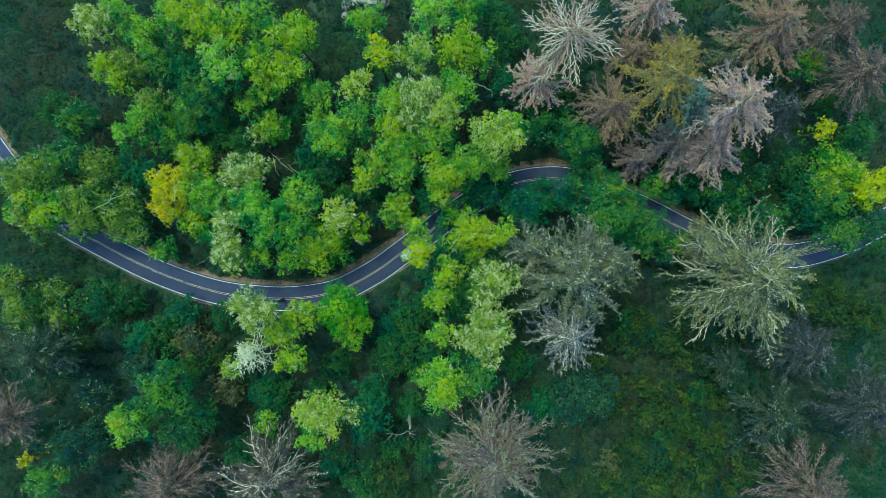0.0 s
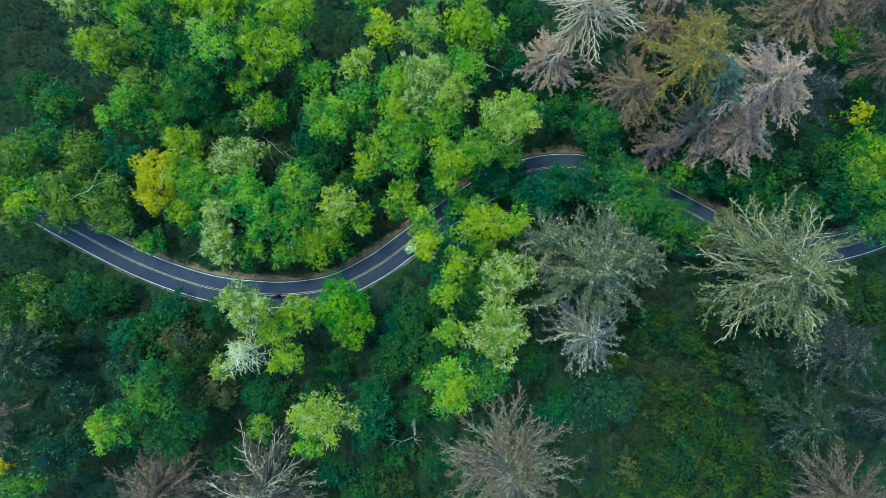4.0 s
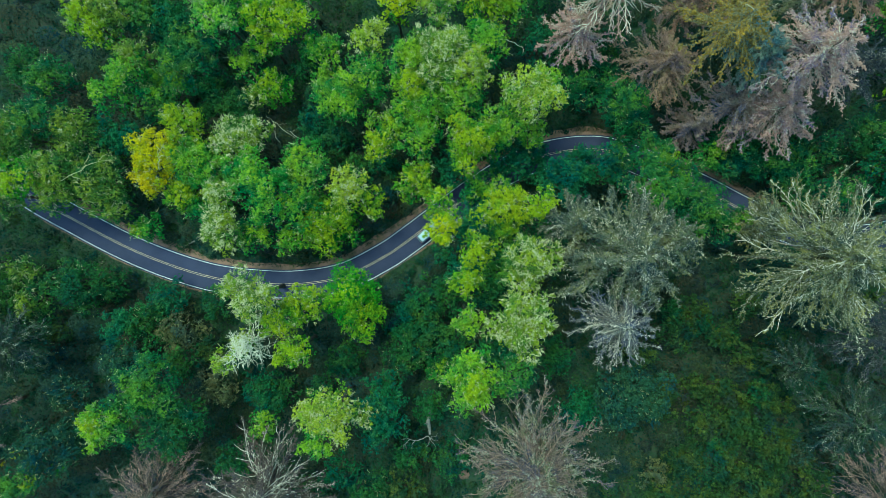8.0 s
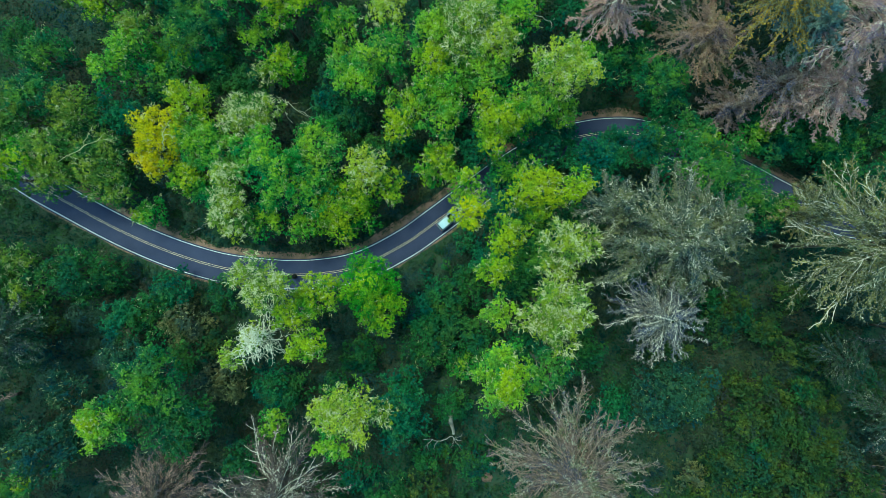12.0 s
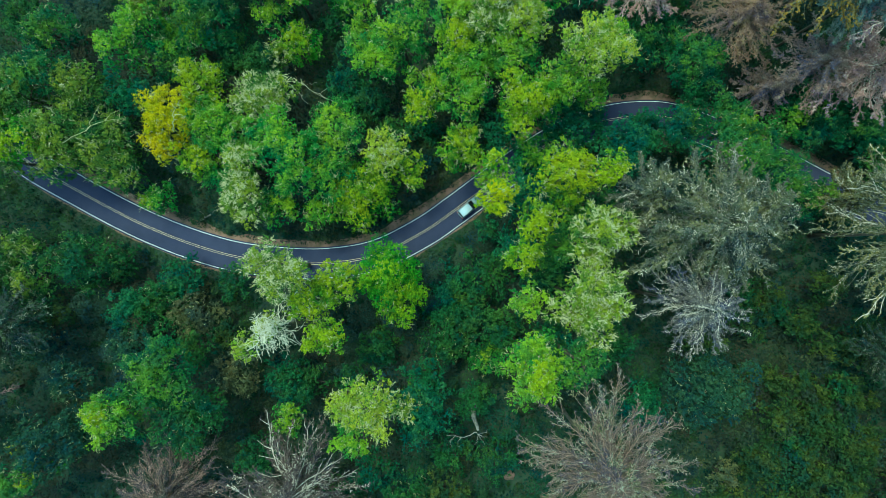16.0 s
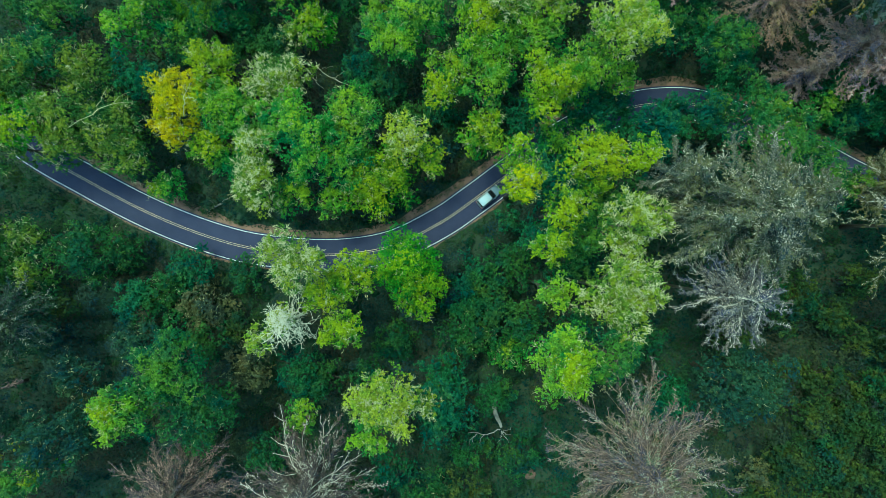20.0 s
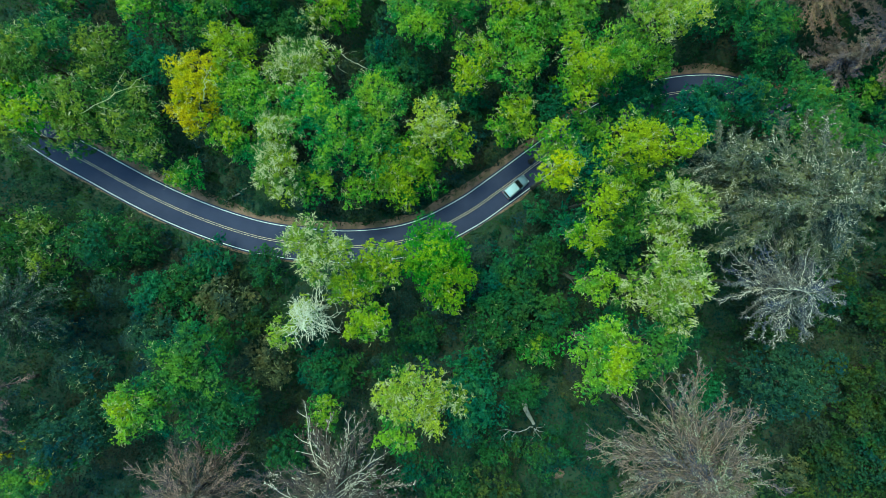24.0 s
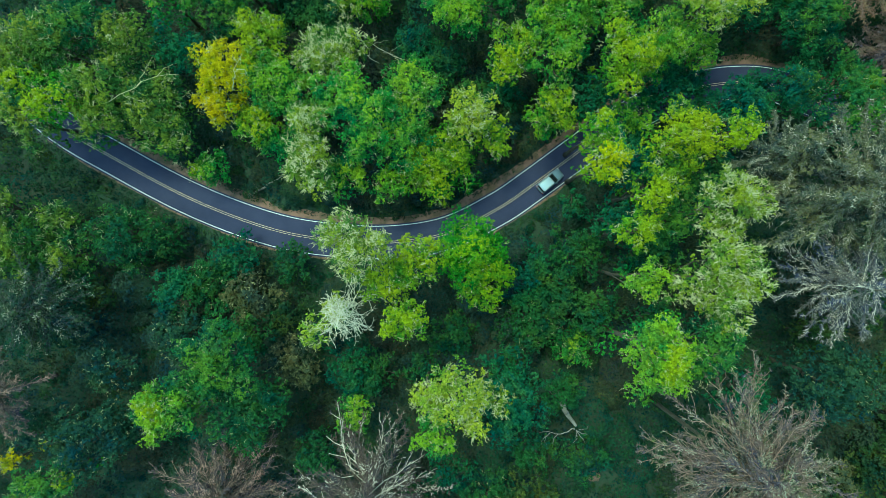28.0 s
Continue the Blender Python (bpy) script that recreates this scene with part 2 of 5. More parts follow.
def stick_quads(p0, p1, r0, r1):
    """Three-sided tapering sticks from p0 to p1."""
    d = unit(p1 - p0)
    ref = np.where(np.abs(d[:, 2:3]) > 0.9, np.array([[1.0, 0, 0]]), np.array([[0, 0, 1.0]]))
    u = unit(np.cross(d, ref))
    v = np.cross(d, u)
    r0 = np.broadcast_to(np.asarray(r0, dtype=float), (len(p0),))[:, None]
    r1 = np.broadcast_to(np.asarray(r1, dtype=float), (len(p0),))[:, None]
    ring = [(math.cos(a), math.sin(a)) for a in (0.0, 2.094, 4.189)]
    lo = [p0 + r0 * (c * u + s * v) for c, s in ring]
    hi = [p1 + r1 * (c * u + s * v) for c, s in ring]
    return np.concatenate([np.stack([lo[i], lo[(i + 1) % 3], hi[(i + 1) % 3], hi[i]], axis=1) for i in range(3)])


def ribbon_quads(p0, p1, r0, r1):
    """The finest twigs: slim tapering blades."""
    d = unit(p1 - p0)
    u = unit(np.cross(d, np.array([[0.2, 0.1, 1.0]])))
    return np.stack([p0 - u * r0, p0 + u * r0, p1 + u * r1, p1 - u * r1], axis=1)


def tube(name, points, radii, sides=7):
    """A tapering, bending tube along points."""
    pts = np.asarray(points, dtype=float)
    d = unit(np.gradient(pts, axis=0))
    ref = np.array([1.0, 0.13, 0.0]) if abs(d[0][2]) > 0.7 else np.array([0.0, 0.0, 1.0])
    rows = []
    for p, w, r in zip(pts, d, radii):
        u = unit(np.cross(w, ref))
        v = np.cross(w, u)
        rows.append([p + r * (math.cos(a) * u + math.sin(a) * v) for a in np.linspace(0, 2 * math.pi, sides, endpoint=False)])
    return smooth(grid_mesh(name, rows))


def spline(ctrl, step):
    """A smooth line (Catmull-Rom) through control points, at even steps."""
    c = np.asarray(ctrl, dtype=float)
    c = np.vstack([2 * c[0] - c[1], c, 2 * c[-1] - c[-2]])
    out = []
    for i in range(1, len(c) - 2):
        for s in np.linspace(0, 1, 24, endpoint=False):
            a, b, e, f = c[i - 1], c[i], c[i + 1], c[i + 2]
            out.append(0.5 * (2 * b + (e - a) * s + (2 * a - 5 * b + 4 * e - f) * s * s + (3 * b - a - 3 * e + f) * s ** 3))
    out = np.array(out + [c[-2]])
    run = np.concatenate([[0], np.cumsum(np.linalg.norm(np.diff(out, axis=0), axis=1))])
    at = np.arange(0, run[-1], step)
    return np.stack([np.interp(at, run, out[:, k]) for k in range(out.shape[1])], axis=1)


# ---- the lie of the land: a level road through gently uneven ground ----
ROAD = spline([(-150, 75), (-122, 50), (-110, 34), (-100.7, 20.4), (-90.3, 8.6), (-77.5, 0.9), (-64.5, -5.5), (-52, -9.7), (-42, -11.1), (-33, -11.2),
               (-24.2, -9.6), (-16, -5.5), (-10.3, -1.5), (-3.6, 3.6), (1.8, 7.6), (8.5, 11.8), (15.3, 14.7), (22.5, 16.0), (29.5, 15.6), (38.5, 12.4),
               (47.4, 8.4), (58, 3.0), (68, -0.6), (79, -1.6), (88.5, 0.4), (97, 4.2), (112, 14), (140, 40)], 1.0)
_d = unit(np.gradient(ROAD, axis=0))
SIDE = np.stack([-_d[:, 1], _d[:, 0]], axis=1)
LANE = 2.68


def road_gap(x, y):
    """Distance to the road's middle."""
    x, y = np.atleast_1d(np.asarray(x, dtype=float)), np.atleast_1d(np.asarray(y, dtype=float))
    out = np.empty(len(x))
    for i in range(0, len(x), 4000):
        dx = x[i:i + 4000, None] - ROAD[None, ::2, 0]
        dy = y[i:i + 4000, None] - ROAD[None, ::2, 1]
        out[i:i + 4000] = np.sqrt((dx * dx + dy * dy).min(axis=1))
    return out


def ground_z(x, y):
    x, y = np.atleast_1d(np.asarray(x, dtype=float)), np.atleast_1d(np.asarray(y, dtype=float))
    away = np.clip((road_gap(x, y) - 5.0) / 26.0, 0, 1)
    away = away * away * (3 - 2 * away)
    south = np.clip((-y - 10) / 40, 0, 1) * np.clip((x + 40) / 60, 0, 1)
    north = np.clip((y - 5) / 40, 0, 1) * np.clip((40 - x) / 60, 0, 1)
    lumps = 0.7 * np.sin(x * 0.21 + 1.3) * np.sin(y * 0.27) + 0.4 * np.sin(x * 0.53 + y * 0.41)
    return -0.08 + away * (6.0 * south - 5.0 * north + lumps)


def gz(x, y):
    return float(ground_z(x, y)[0])


lines = np.concatenate([-np.geomspace(130, 2600, 14)[::-1], np.arange(-126, 127, 2.0), np.geomspace(130, 2600, 14)])
gx, gy = np.meshgrid(lines, lines, indexing="ij")
ground_me = grid_mesh("ground", np.stack([gx, gy, ground_z(gx.ravel(), gy.ravel()).reshape(gx.shape)], axis=2), close=False)
ground_me.flip_normals()
m, t, b = shader("forest_floor", 0.95)
n1, n2 = noise_node(t, 0.12, 5.0), noise_node(t, 2.2, 6.0)
c = mix(t, ramp(t, n1.outputs["Fac"], 0.38, 0.62), (0.018, 0.044, 0.027), (0.040, 0.046, 0.029))
c = mix(t, ramp(t, n2.outputs["Fac"], 0.45, 0.75), c, (0.018, 0.060, 0.025))
link(t, c, b.inputs["Base Color"])
bump(t, b, n2.outputs["Fac"], 0.8, 0.2)
ground = new("ground", smooth(ground_me))
ground_me.materials.append(m)
tagged(ground, "dark forest floor of soil, litter and moss", "ground", kind="structure")


def strip(name, lo, hi, z, material, parent=None, thick=0.0, first=0, last=None, ragged=0.0, seed=1):
    """A band along the road between two offsets from its middle."""
    rng = np.random.default_rng(seed)
    c, s = ROAD[first:last], SIDE[first:last]
    n = len(c)
    wob = np.convolve(rng.normal(size=n + 8), np.ones(5) / 5, "same")[4:-4] * ragged
    lo_o, hi_o = np.full(n, lo) - (wob if lo < 0 and abs(lo) > abs(hi) else 0), np.full(n, hi) + (wob if abs(hi) > abs(lo) else 0)
    rows = []
    for p, d, a, e in zip(c, s, lo_o, hi_o):
        l, r = p + d * a, p + d * e
        if thick:
            rows.append([(l[0], l[1], z - thick), (l[0], l[1], z), (r[0], r[1], z), (r[0], r[1], z - thick)])
        else:
            rows.append([(l[0], l[1], z), (r[0], r[1], z)])
    me = grid_mesh(name, rows, close=bool(thick))
    bm = bmesh.new()
    bm.from_mesh(me)
    bmesh.ops.recalc_face_normals(bm, faces=bm.faces)
    if sum(f.normal.z for f in bm.faces) < 0:
        bmesh.ops.reverse_faces(bm, faces=bm.faces)
    bm.to_mesh(me)
    bm.free()
    ob = new(name, me)
    me.materials.append(material)
    ob.parent = parent
    return ob


m, t, b = shader("asphalt", 0.88)
b.inputs["Specular IOR Level"].default_value = 0.2
n1, n2, n3 = noise_node(t, 0.18, 4.0), noise_node(t, 1.6, 5.0), noise_node(t, 40.0, 2.0)
c = mix(t, ramp(t, n1.outputs["Fac"], 0.35, 0.65), (0.031, 0.036, 0.080), (0.044, 0.049, 0.100))
c = mix(t, ramp(t, n2.outputs["Fac"], 0.60, 0.85), c, (0.044, 0.044, 0.078))
link(t, c, b.inputs["Base Color"])
bump(t, b, n3.outputs["Fac"], 0.3, 0.01)
ASPHALT = m
m, t, b = shader("worn_white_paint", 0.7)
n1 = noise_node(t, 6.0, 4.0)
link(t, mix(t, ramp(t, n1.outputs["Fac"], 0.62, 0.80), (0.80, 0.80, 0.80), (0.35, 0.35, 0.36)), b.inputs["Base Color"])
WHITE = m
m, t, b = shader("worn_yellow_paint", 0.7)
n1 = noise_node(t, 6.0, 4.0)
link(t, mix(t, ramp(t, n1.outputs["Fac"], 0.58, 0.80), (0.68, 0.52, 0.34), (0.31, 0.25, 0.18)), b.inputs["Base Color"])
YELLOW = m
m, t, b = shader("gravel_soil", 0.95)
n1, n2 = noise_node(t, 0.5, 5.0), noise_node(t, 9.0, 4.0)
c = mix(t, ramp(t, n1.outputs["Fac"], 0.40, 0.60), (0.23, 0.128, 0.098), (0.100, 0.072, 0.045))
c = mix(t, ramp(t, n2.outputs["Fac"], 0.55, 0.80), c, (0.28, 0.18, 0.14))
link(t, c, b.inputs["Base Color"])
bump(t, b, n2.outputs["Fac"], 0.6, 0.04)
SOIL = m

road = strip("road", -LANE - 0.3, LANE + 0.3, 0.0, ASPHALT, thick=0.12)
tagged(road, "narrow two-lane asphalt road curving through forest", "road", kind="structure")
tagged(strip("shoulder", LANE + 0.3, LANE + 1.5, -0.03, SOIL, ragged=0.5, seed=4), "reddish gravel and soil shoulder beside the asphalt", "shoulder", kind="structure")
tagged(strip("shoulder", -LANE - 0.5, -LANE - 0.3, -0.03, SOIL, ragged=0.3, seed=5), "thin soil shoulder beside the asphalt", "shoulder", kind="structure")
for o in (LANE, -LANE):
    tagged(strip("edge_line", o - 0.045, o + 0.045, 0.008, WHITE), "white painted edge line", "road marking", kind="structure")
for o in (0.15, -0.15):
    tagged(strip("centre_line", o - 0.03, o + 0.03, 0.008, YELLOW), "one of the double yellow centre lines", "road marking", kind="structure")

# ---- plants ----
def stem(name, parent, h, r, rng, material, lean=0.04, sides=8):
    n = 8
    off = np.cumsum(rng.normal(0, lean, (n, 2)) * h / n, axis=0)
    off -= off[0]
    pts = [(off[i, 0], off[i, 1], h * i / (n - 1) - (0.4 if i == 0 else 0)) for i in range(n)]
    rad = [r * (1.25 if i == 0 else 1.0 - 0.82 * i / (n - 1)) for i in range(n)]
    part_of(name, tube(name, pts, rad, sides), material, parent)
    return np.array(pts)


def lobes_of(rng, r, flat=0.95):
    """Rounded masses that make up a crown: centres and radii, about a crown's middle."""
    n = int(9 + r * 2.1)
    i = np.arange(n)
    d = 0.80 * r * np.sqrt((i + 0.2) / n) * rng.uniform(0.75, 1.15, n)
    a = i * 2.39996 + rng.uniform(0, 6.28) + rng.normal(0, 0.35, n)
    z = flat * r * (0.75 * (1 - (d / r) ** 2) - 0.35) + rng.normal(0, 0.19 * r, n)
    rad = r * rng.uniform(0.21, 0.40, n) * (1.05 - 0.3 * d / r)
    return np.stack([d * np.cos(a), d * np.sin(a), z], axis=1), rad


def lobe_leaves(rng, centres, radii, cover, size, low=-0.1, slim=0.48):
    """Leaves on many short shoots that stand in tufts out of the upper sides of the masses."""
    all_c, all_n = [], []
    for c, r in zip(centres, radii):
        k = max(8, int(cover * 2 * math.pi * r * r / (1.7 * size * size * slim) / 5))
        d = unit(rng.normal(size=(k * 3, 3)) + np.array([0, 0, 0.25]))
        d = d[d[:, 2] > low][:k]
        k = len(d)
        tufts = unit(rng.normal(size=(max(7, int(6 * r * r)), 3)) + np.array([0, 0, 0.25]))
        near = d @ tufts.T
        which = np.argmax(near, axis=1)
        close = np.clip((np.max(near, axis=1) - 0.83) / 0.17, 0, 1)
        height = rng.uniform(0.7, 1.15, len(tufts))[which]
        d = unit(d + 0.35 * tufts[which])
        base = c + d * (r * (0.54 + 0.56 * close * height) * (1 - 0.22 * rng.uniform(0, 1, k) ** 1.8))[:, None] * np.array([1, 1, 0.95])
        way = unit(0.7 * d + 0.5 * tufts[which] + np.array([0, 0, 0.3]) + rng.normal(0, 0.3, (k, 3)))
        span = rng.uniform(0.15, 0.70, k) * min(1.0, 0.35 + 0.3 * r)
        s = rng.uniform(0, 1, (k, 5))
        p = base[:, None] + way[:, None] * (span[:, None] * s)[..., None] + rng.normal(0, 0.09, (k, 5, 3))
        nn = rng.normal(0, 0.42, (k, 5, 3)) + 0.85 * d[:, None] + np.array([0, 0, 0.45])
        all_c.append(p.reshape(-1, 3))
        all_n.append(nn.reshape(-1, 3))
    c, nn = np.concatenate(all_c), np.concatenate(all_n)
    s = size * rng.uniform(0.6, 1.3, len(c))
    return leaves_at(rng, c, nn, s, s * slim)


def twig_sticks(rng, centres, radii, per_area, thick):
    """Short bare branch ends, forked and furred with lichen, that stand out among the leaves in brushes."""
    out = []
    for c, r in zip(centres, radii):
        n = max(3, int(per_area * r * r))
        brush = unit(rng.normal(size=(max(3, n // 5), 3)) + np.array([0, 0, 0.7]))
        d = unit(brush[rng.integers(0, len(brush), n)] + rng.normal(0, 0.16, (n, 3)))
        p = c + d * r * rng.uniform(0.62, 0.98, (n, 1))
        way = unit(d + rng.normal(0, 0.35, (n, 3)) + np.array([0, 0, 0.2]))
        curl = rng.normal(0, 0.8, (n, 3))
        size = thick * rng.uniform(0.6, 1.3, (n, 1))
        for k in range(3):
            e = p + way * rng.uniform(0.14, 0.32, (n, 1))
            out.append(ribbon_quads(p, e, size * (1 - 0.2 * k), size * (0.8 - 0.2 * k)))
            for _ in range(2 if k == 0 else 1):
                f = p + (e - p) * rng.uniform(0.3, 1.0, (n, 1))
                g = f + unit(way + rng.normal(0, 0.75, (n, 3))) * rng.uniform(0.12, 0.36, (n, 1))
                out.append(ribbon_quads(f, g, size * (0.8 - 0.15 * k), size * 0.3))
            p = e
            way = unit(way + 0.25 * np.cross(way, curl) + rng.normal(0, 0.25, (n, 3)))
    return np.concatenate(out)


TREE_LABEL = {
    "gold": "broadleaf tree with golden-yellow autumn leaves in forest", "goldlime": "broadleaf tree turning from lime to gold",
    "lime": "broadleaf tree with a rounded yellow-green crown", "limepale": "yellow-green broadleaf tree with pale lichen-covered twigs",
    "bright": "broadleaf tree with a dense bright-green crown by road", "green": "broadleaf tree with a dense mid-green crown",
    "palegreen": "silvery-green broadleaf tree with pale branch ends", "pale": "pale lichen-covered broadleaf tree with thin foliage",
    "dull": "broadleaf tree with dull dusky blue-green foliage", "tan": "low broadleaf tree with dull brownish-olive foliage", "teal": "low broadleaf tree with dark blue-green foliage", "olive": "low broadleaf tree with dull olive foliage", "forest": "low broadleaf tree with deep forest-green foliage", "mid": "broadleaf tree with a mid-green leafy crown", "muted": "broadleaf tree with a muted olive-green crown and pale twigs",
}
TWIGGY = {"pale": 21.0, "limepale": 12.0, "palegreen": 9.0, "gold": 4.0, "goldlime": 6.0, "lime": 5.0, "green": 3.0, "bright": 1.0, "teal": 0.0, "olive": 0.0, "tan": 0.6, "dull": 0.6, "forest": 0.3, "mid": 0.8, "muted": 5.0}
THIN = {"pale": 0.9, "limepale": 0.95, "palegreen": 1.0}
PLANTED = []


def broadleaf(kind, x, y, z, r):
    """A broadleaf tree whose crown's upper side lies about z high, r wide from its stem."""
    rng = np.random.default_rng(int(abs(x * 131 + y * 17) * 10) + 7)
    z0 = gz(x, y)
    mid = max(z - z0 - 0.15 * r, 0.8 * r)
    tree = new("broadleaf_tree" if mid > 4.5 else "small_tree")
    tree.location = (x, y, z0)
    tagged(tree, TREE_LABEL[kind], "tree", "broadleaf trees of the forest")
    PLANTED.append((x, y, r * 0.8))
    centres, radii = lobes_of(rng, r)
    centres = centres + np.array([0, 0, mid])
    trunk = stem("trunk", tree, mid, 0.10 + 0.035 * r + 0.006 * mid, rng, BARK)
    for j in rng.choice(len(centres), min(5, len(centres)), replace=False):
        a = trunk[rng.integers(3, 6)]
        e = centres[j]
        m2 = (a + e) / 2 + np.array([0, 0, -0.08 * r]) + rng.normal(0, 0.06 * r, 3)
        part_of("limb", tube("limb", [a, a * 0.5 + m2 * 0.5 + np.array([0, 0, -0.04 * r]), m2, m2 * 0.45 + e * 0.55, e], [0.12, 0.10, 0.08, 0.06, 0.03], 5), BARK, tree)
    low_tree = kind in ("forest", "olive", "teal", "tan", "dull")
    leaves = lobe_leaves(rng, centres, radii, 0.57 * THIN.get(kind, 1.1), 0.225 if low_tree else 0.166 if abs(x) < 60 and y < 36 else 0.19)
    inner = np.array([[0.0, 0.0, mid - 0.30 * r], [0.25 * r, 0.1 * r, mid - 0.15 * r], [-0.2 * r, -0.15 * r, mid - 0.15 * r]])
    leaves = np.concatenate([leaves, lobe_leaves(rng, inner, [0.70 * r, 0.5 * r, 0.5 * r], 0.15, 0.23)])
    if mid > 8:
        n = 4
        a = rng.uniform(0, 6.28) + np.arange(n) * 2.4
        d = r * rng.uniform(0.15, 0.62, n)
        skirt = np.stack([d * np.cos(a), d * np.sin(a), mid * rng.uniform(0.35, 0.82, n)], axis=1)
        leaves = np.concatenate([leaves, lobe_leaves(rng, skirt, r * rng.uniform(0.24, 0.36, n), 0.42, 0.22)])
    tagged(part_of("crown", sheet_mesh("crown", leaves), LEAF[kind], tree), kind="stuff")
    if TWIGGY[kind] * r * r > 8:
        tw = twig_sticks(rng, centres, radii, TWIGGY[kind], 0.030 if kind == "pale" else 0.021 if kind in THIN else 0.017)
        tagged(part_of("twig_spray", sheet_mesh("twig_spray", tw), PALE_BARK, tree, "pale bare branch ends"), kind="stuff")
    return tree


def bare_tree(x, y, z, r):
    """A dead broadleaf tree, bleached white."""
    rng = np.random.default_rng(35)
    z0 = gz(x, y)
    tree = new("dead_broadleaf_tree")
    tree.location = (x, y, z0)
    tagged(tree, "dead broadleaf tree with bare bleached white branches", "tree")
    h = z - z0
    trunk = stem("trunk", tree, h * 0.8, 0.3, rng, BONE_BARK)
    p0s, p1s, r0s, r1s = [], [], [], []
    tips = []
    for a in np.linspace(0, 6.1, 22):
        s = trunk[rng.integers(4, 8)]
        far = 0.70 + 0.50 * abs(math.cos(a)) + 0.3 * math.cos(a)
        tips.append((s, unit(np.array([math.cos(a), math.sin(a), rng.uniform(0.2, 1.3)])), r * rng.uniform(0.14, 0.26) * far, 0.055))
    for depth in range(6):
        nxt = []
        for p, d, length, w in tips:
            e = p + d * length
            p0s.append(p), p1s.append(e), r0s.append(w * 1.15), r1s.append(w * 0.95)
            for _ in range(2 if depth else 3):
                nxt.append((e, unit(d + rng.normal(0, 0.75, 3) + np.array([0, 0, 0.12])), length * rng.uniform(0.62, 1.0), w * 0.82))
        tips = nxt
    q = stick_quads(np.array(p0s), np.array(p1s), np.array(r0s), np.array(r1s))
    tagged(part_of("branch_work", sheet_mesh("branch_work", q), BONE_BARK, tree), kind="stuff")
    return tree


CON = {  # label, name, bark of the branches, of every few of them and of the twigs, share of needles or fuzz, thickness, length of the side twigs
    "white": ("dead conifer with long bleached white branches", "dead_conifer", WHITE_BARK, PINK_BARK, PINK_BARK, 2.4, 0.095, 0.38),
    "yellow": ("conifer with arching yellow-green feathery branches", "conifer", OLIVE_BARK, LICHEN_BARK, LICHEN_BARK, 3.2, 0.060, 0.27),
    "rust": ("dying conifer with dry rusty-brown twigs", "dead_conifer", DUN_BARK, PINK_BARK, DUN_BARK, 3.4, 0.045, 0.62),
    "deadpink": ("dead conifer with pinkish-grey bare twigs", "dead_conifer", PINK_BARK, WHITE_BARK, PINK_BARK, 3.4, 0.055, 0.60),
    "dun": ("dead conifer with dense greyish-brown dry twigs", "dead_conifer", DUN_BARK, PINK_BARK, DUN_BARK, 3.4, 0.045, 0.64),
    "mauve": ("dead conifer with dark purplish-brown dry twigs", "dead_conifer", DUN_BARK, PINK_BARK, BROWN_BARK, 3.4, 0.045, 0.64),
    "deadgrey": ("dead conifer with bare grey twigs", "dead_conifer", DARK_BARK, GREY_BARK, DARK_BARK, 2.4, 0.042, 0.62),
    "deadmoss": ("dead conifer with grey twigs and mossy top", "dead_conifer", DUN_BARK, LICHEN_BARK, BROWN_BARK, 3.0, 0.050, 0.62),
    "bare": ("dead conifer with pale upright bare branches", "dead_conifer", BROWN_BARK, WHITE_BARK, BROWN_BARK, 2.8, 0.070, 0.56),
    "ash": ("dead conifer with ash-white brittle twigs", "dead_conifer", GREY_BARK, WHITE_BARK, GREY_BARK, 2.8, 0.045, 0.52),
    "tealcon": ("conifer with blue-green needles among dead ones", "conifer", GREY_BARK, DARK_BARK, GREY_BARK, 4.0, 0.04, 0.66),
    "lichen": ("large conifer with lichen-covered olive branches", "conifer", OLIVE_BARK, WHITE_BARK, LICHEN_BARK, 2.9, 0.068, 0.58),
    "greycon": ("conifer with dull grey-green lichen-covered foliage", "conifer", OLIVE_BARK, WHITE_BARK, GREY_BARK, 4.0, 0.045, 0.70),
    "darkcon": ("conifer with dark green drooping needles", "conifer", DARK_BARK, LICHEN_BARK, DARK_BARK, 3.4, 0.040, 0.60),
}
OFTEN = {"bare": 4, "white": 3, "deadpink": 6, "ash": 3, "lichen": 6}  # every how many branches bear the second bark
TIPS = {"lichen": 0.14, "greycon": 0.16, "deadmoss": 0.10, "bare": 0.12, "ash": 0.0, "mauve": 0.15, "deadgrey": 0.12, "deadpink": 0.10, "darkcon": 0.22}


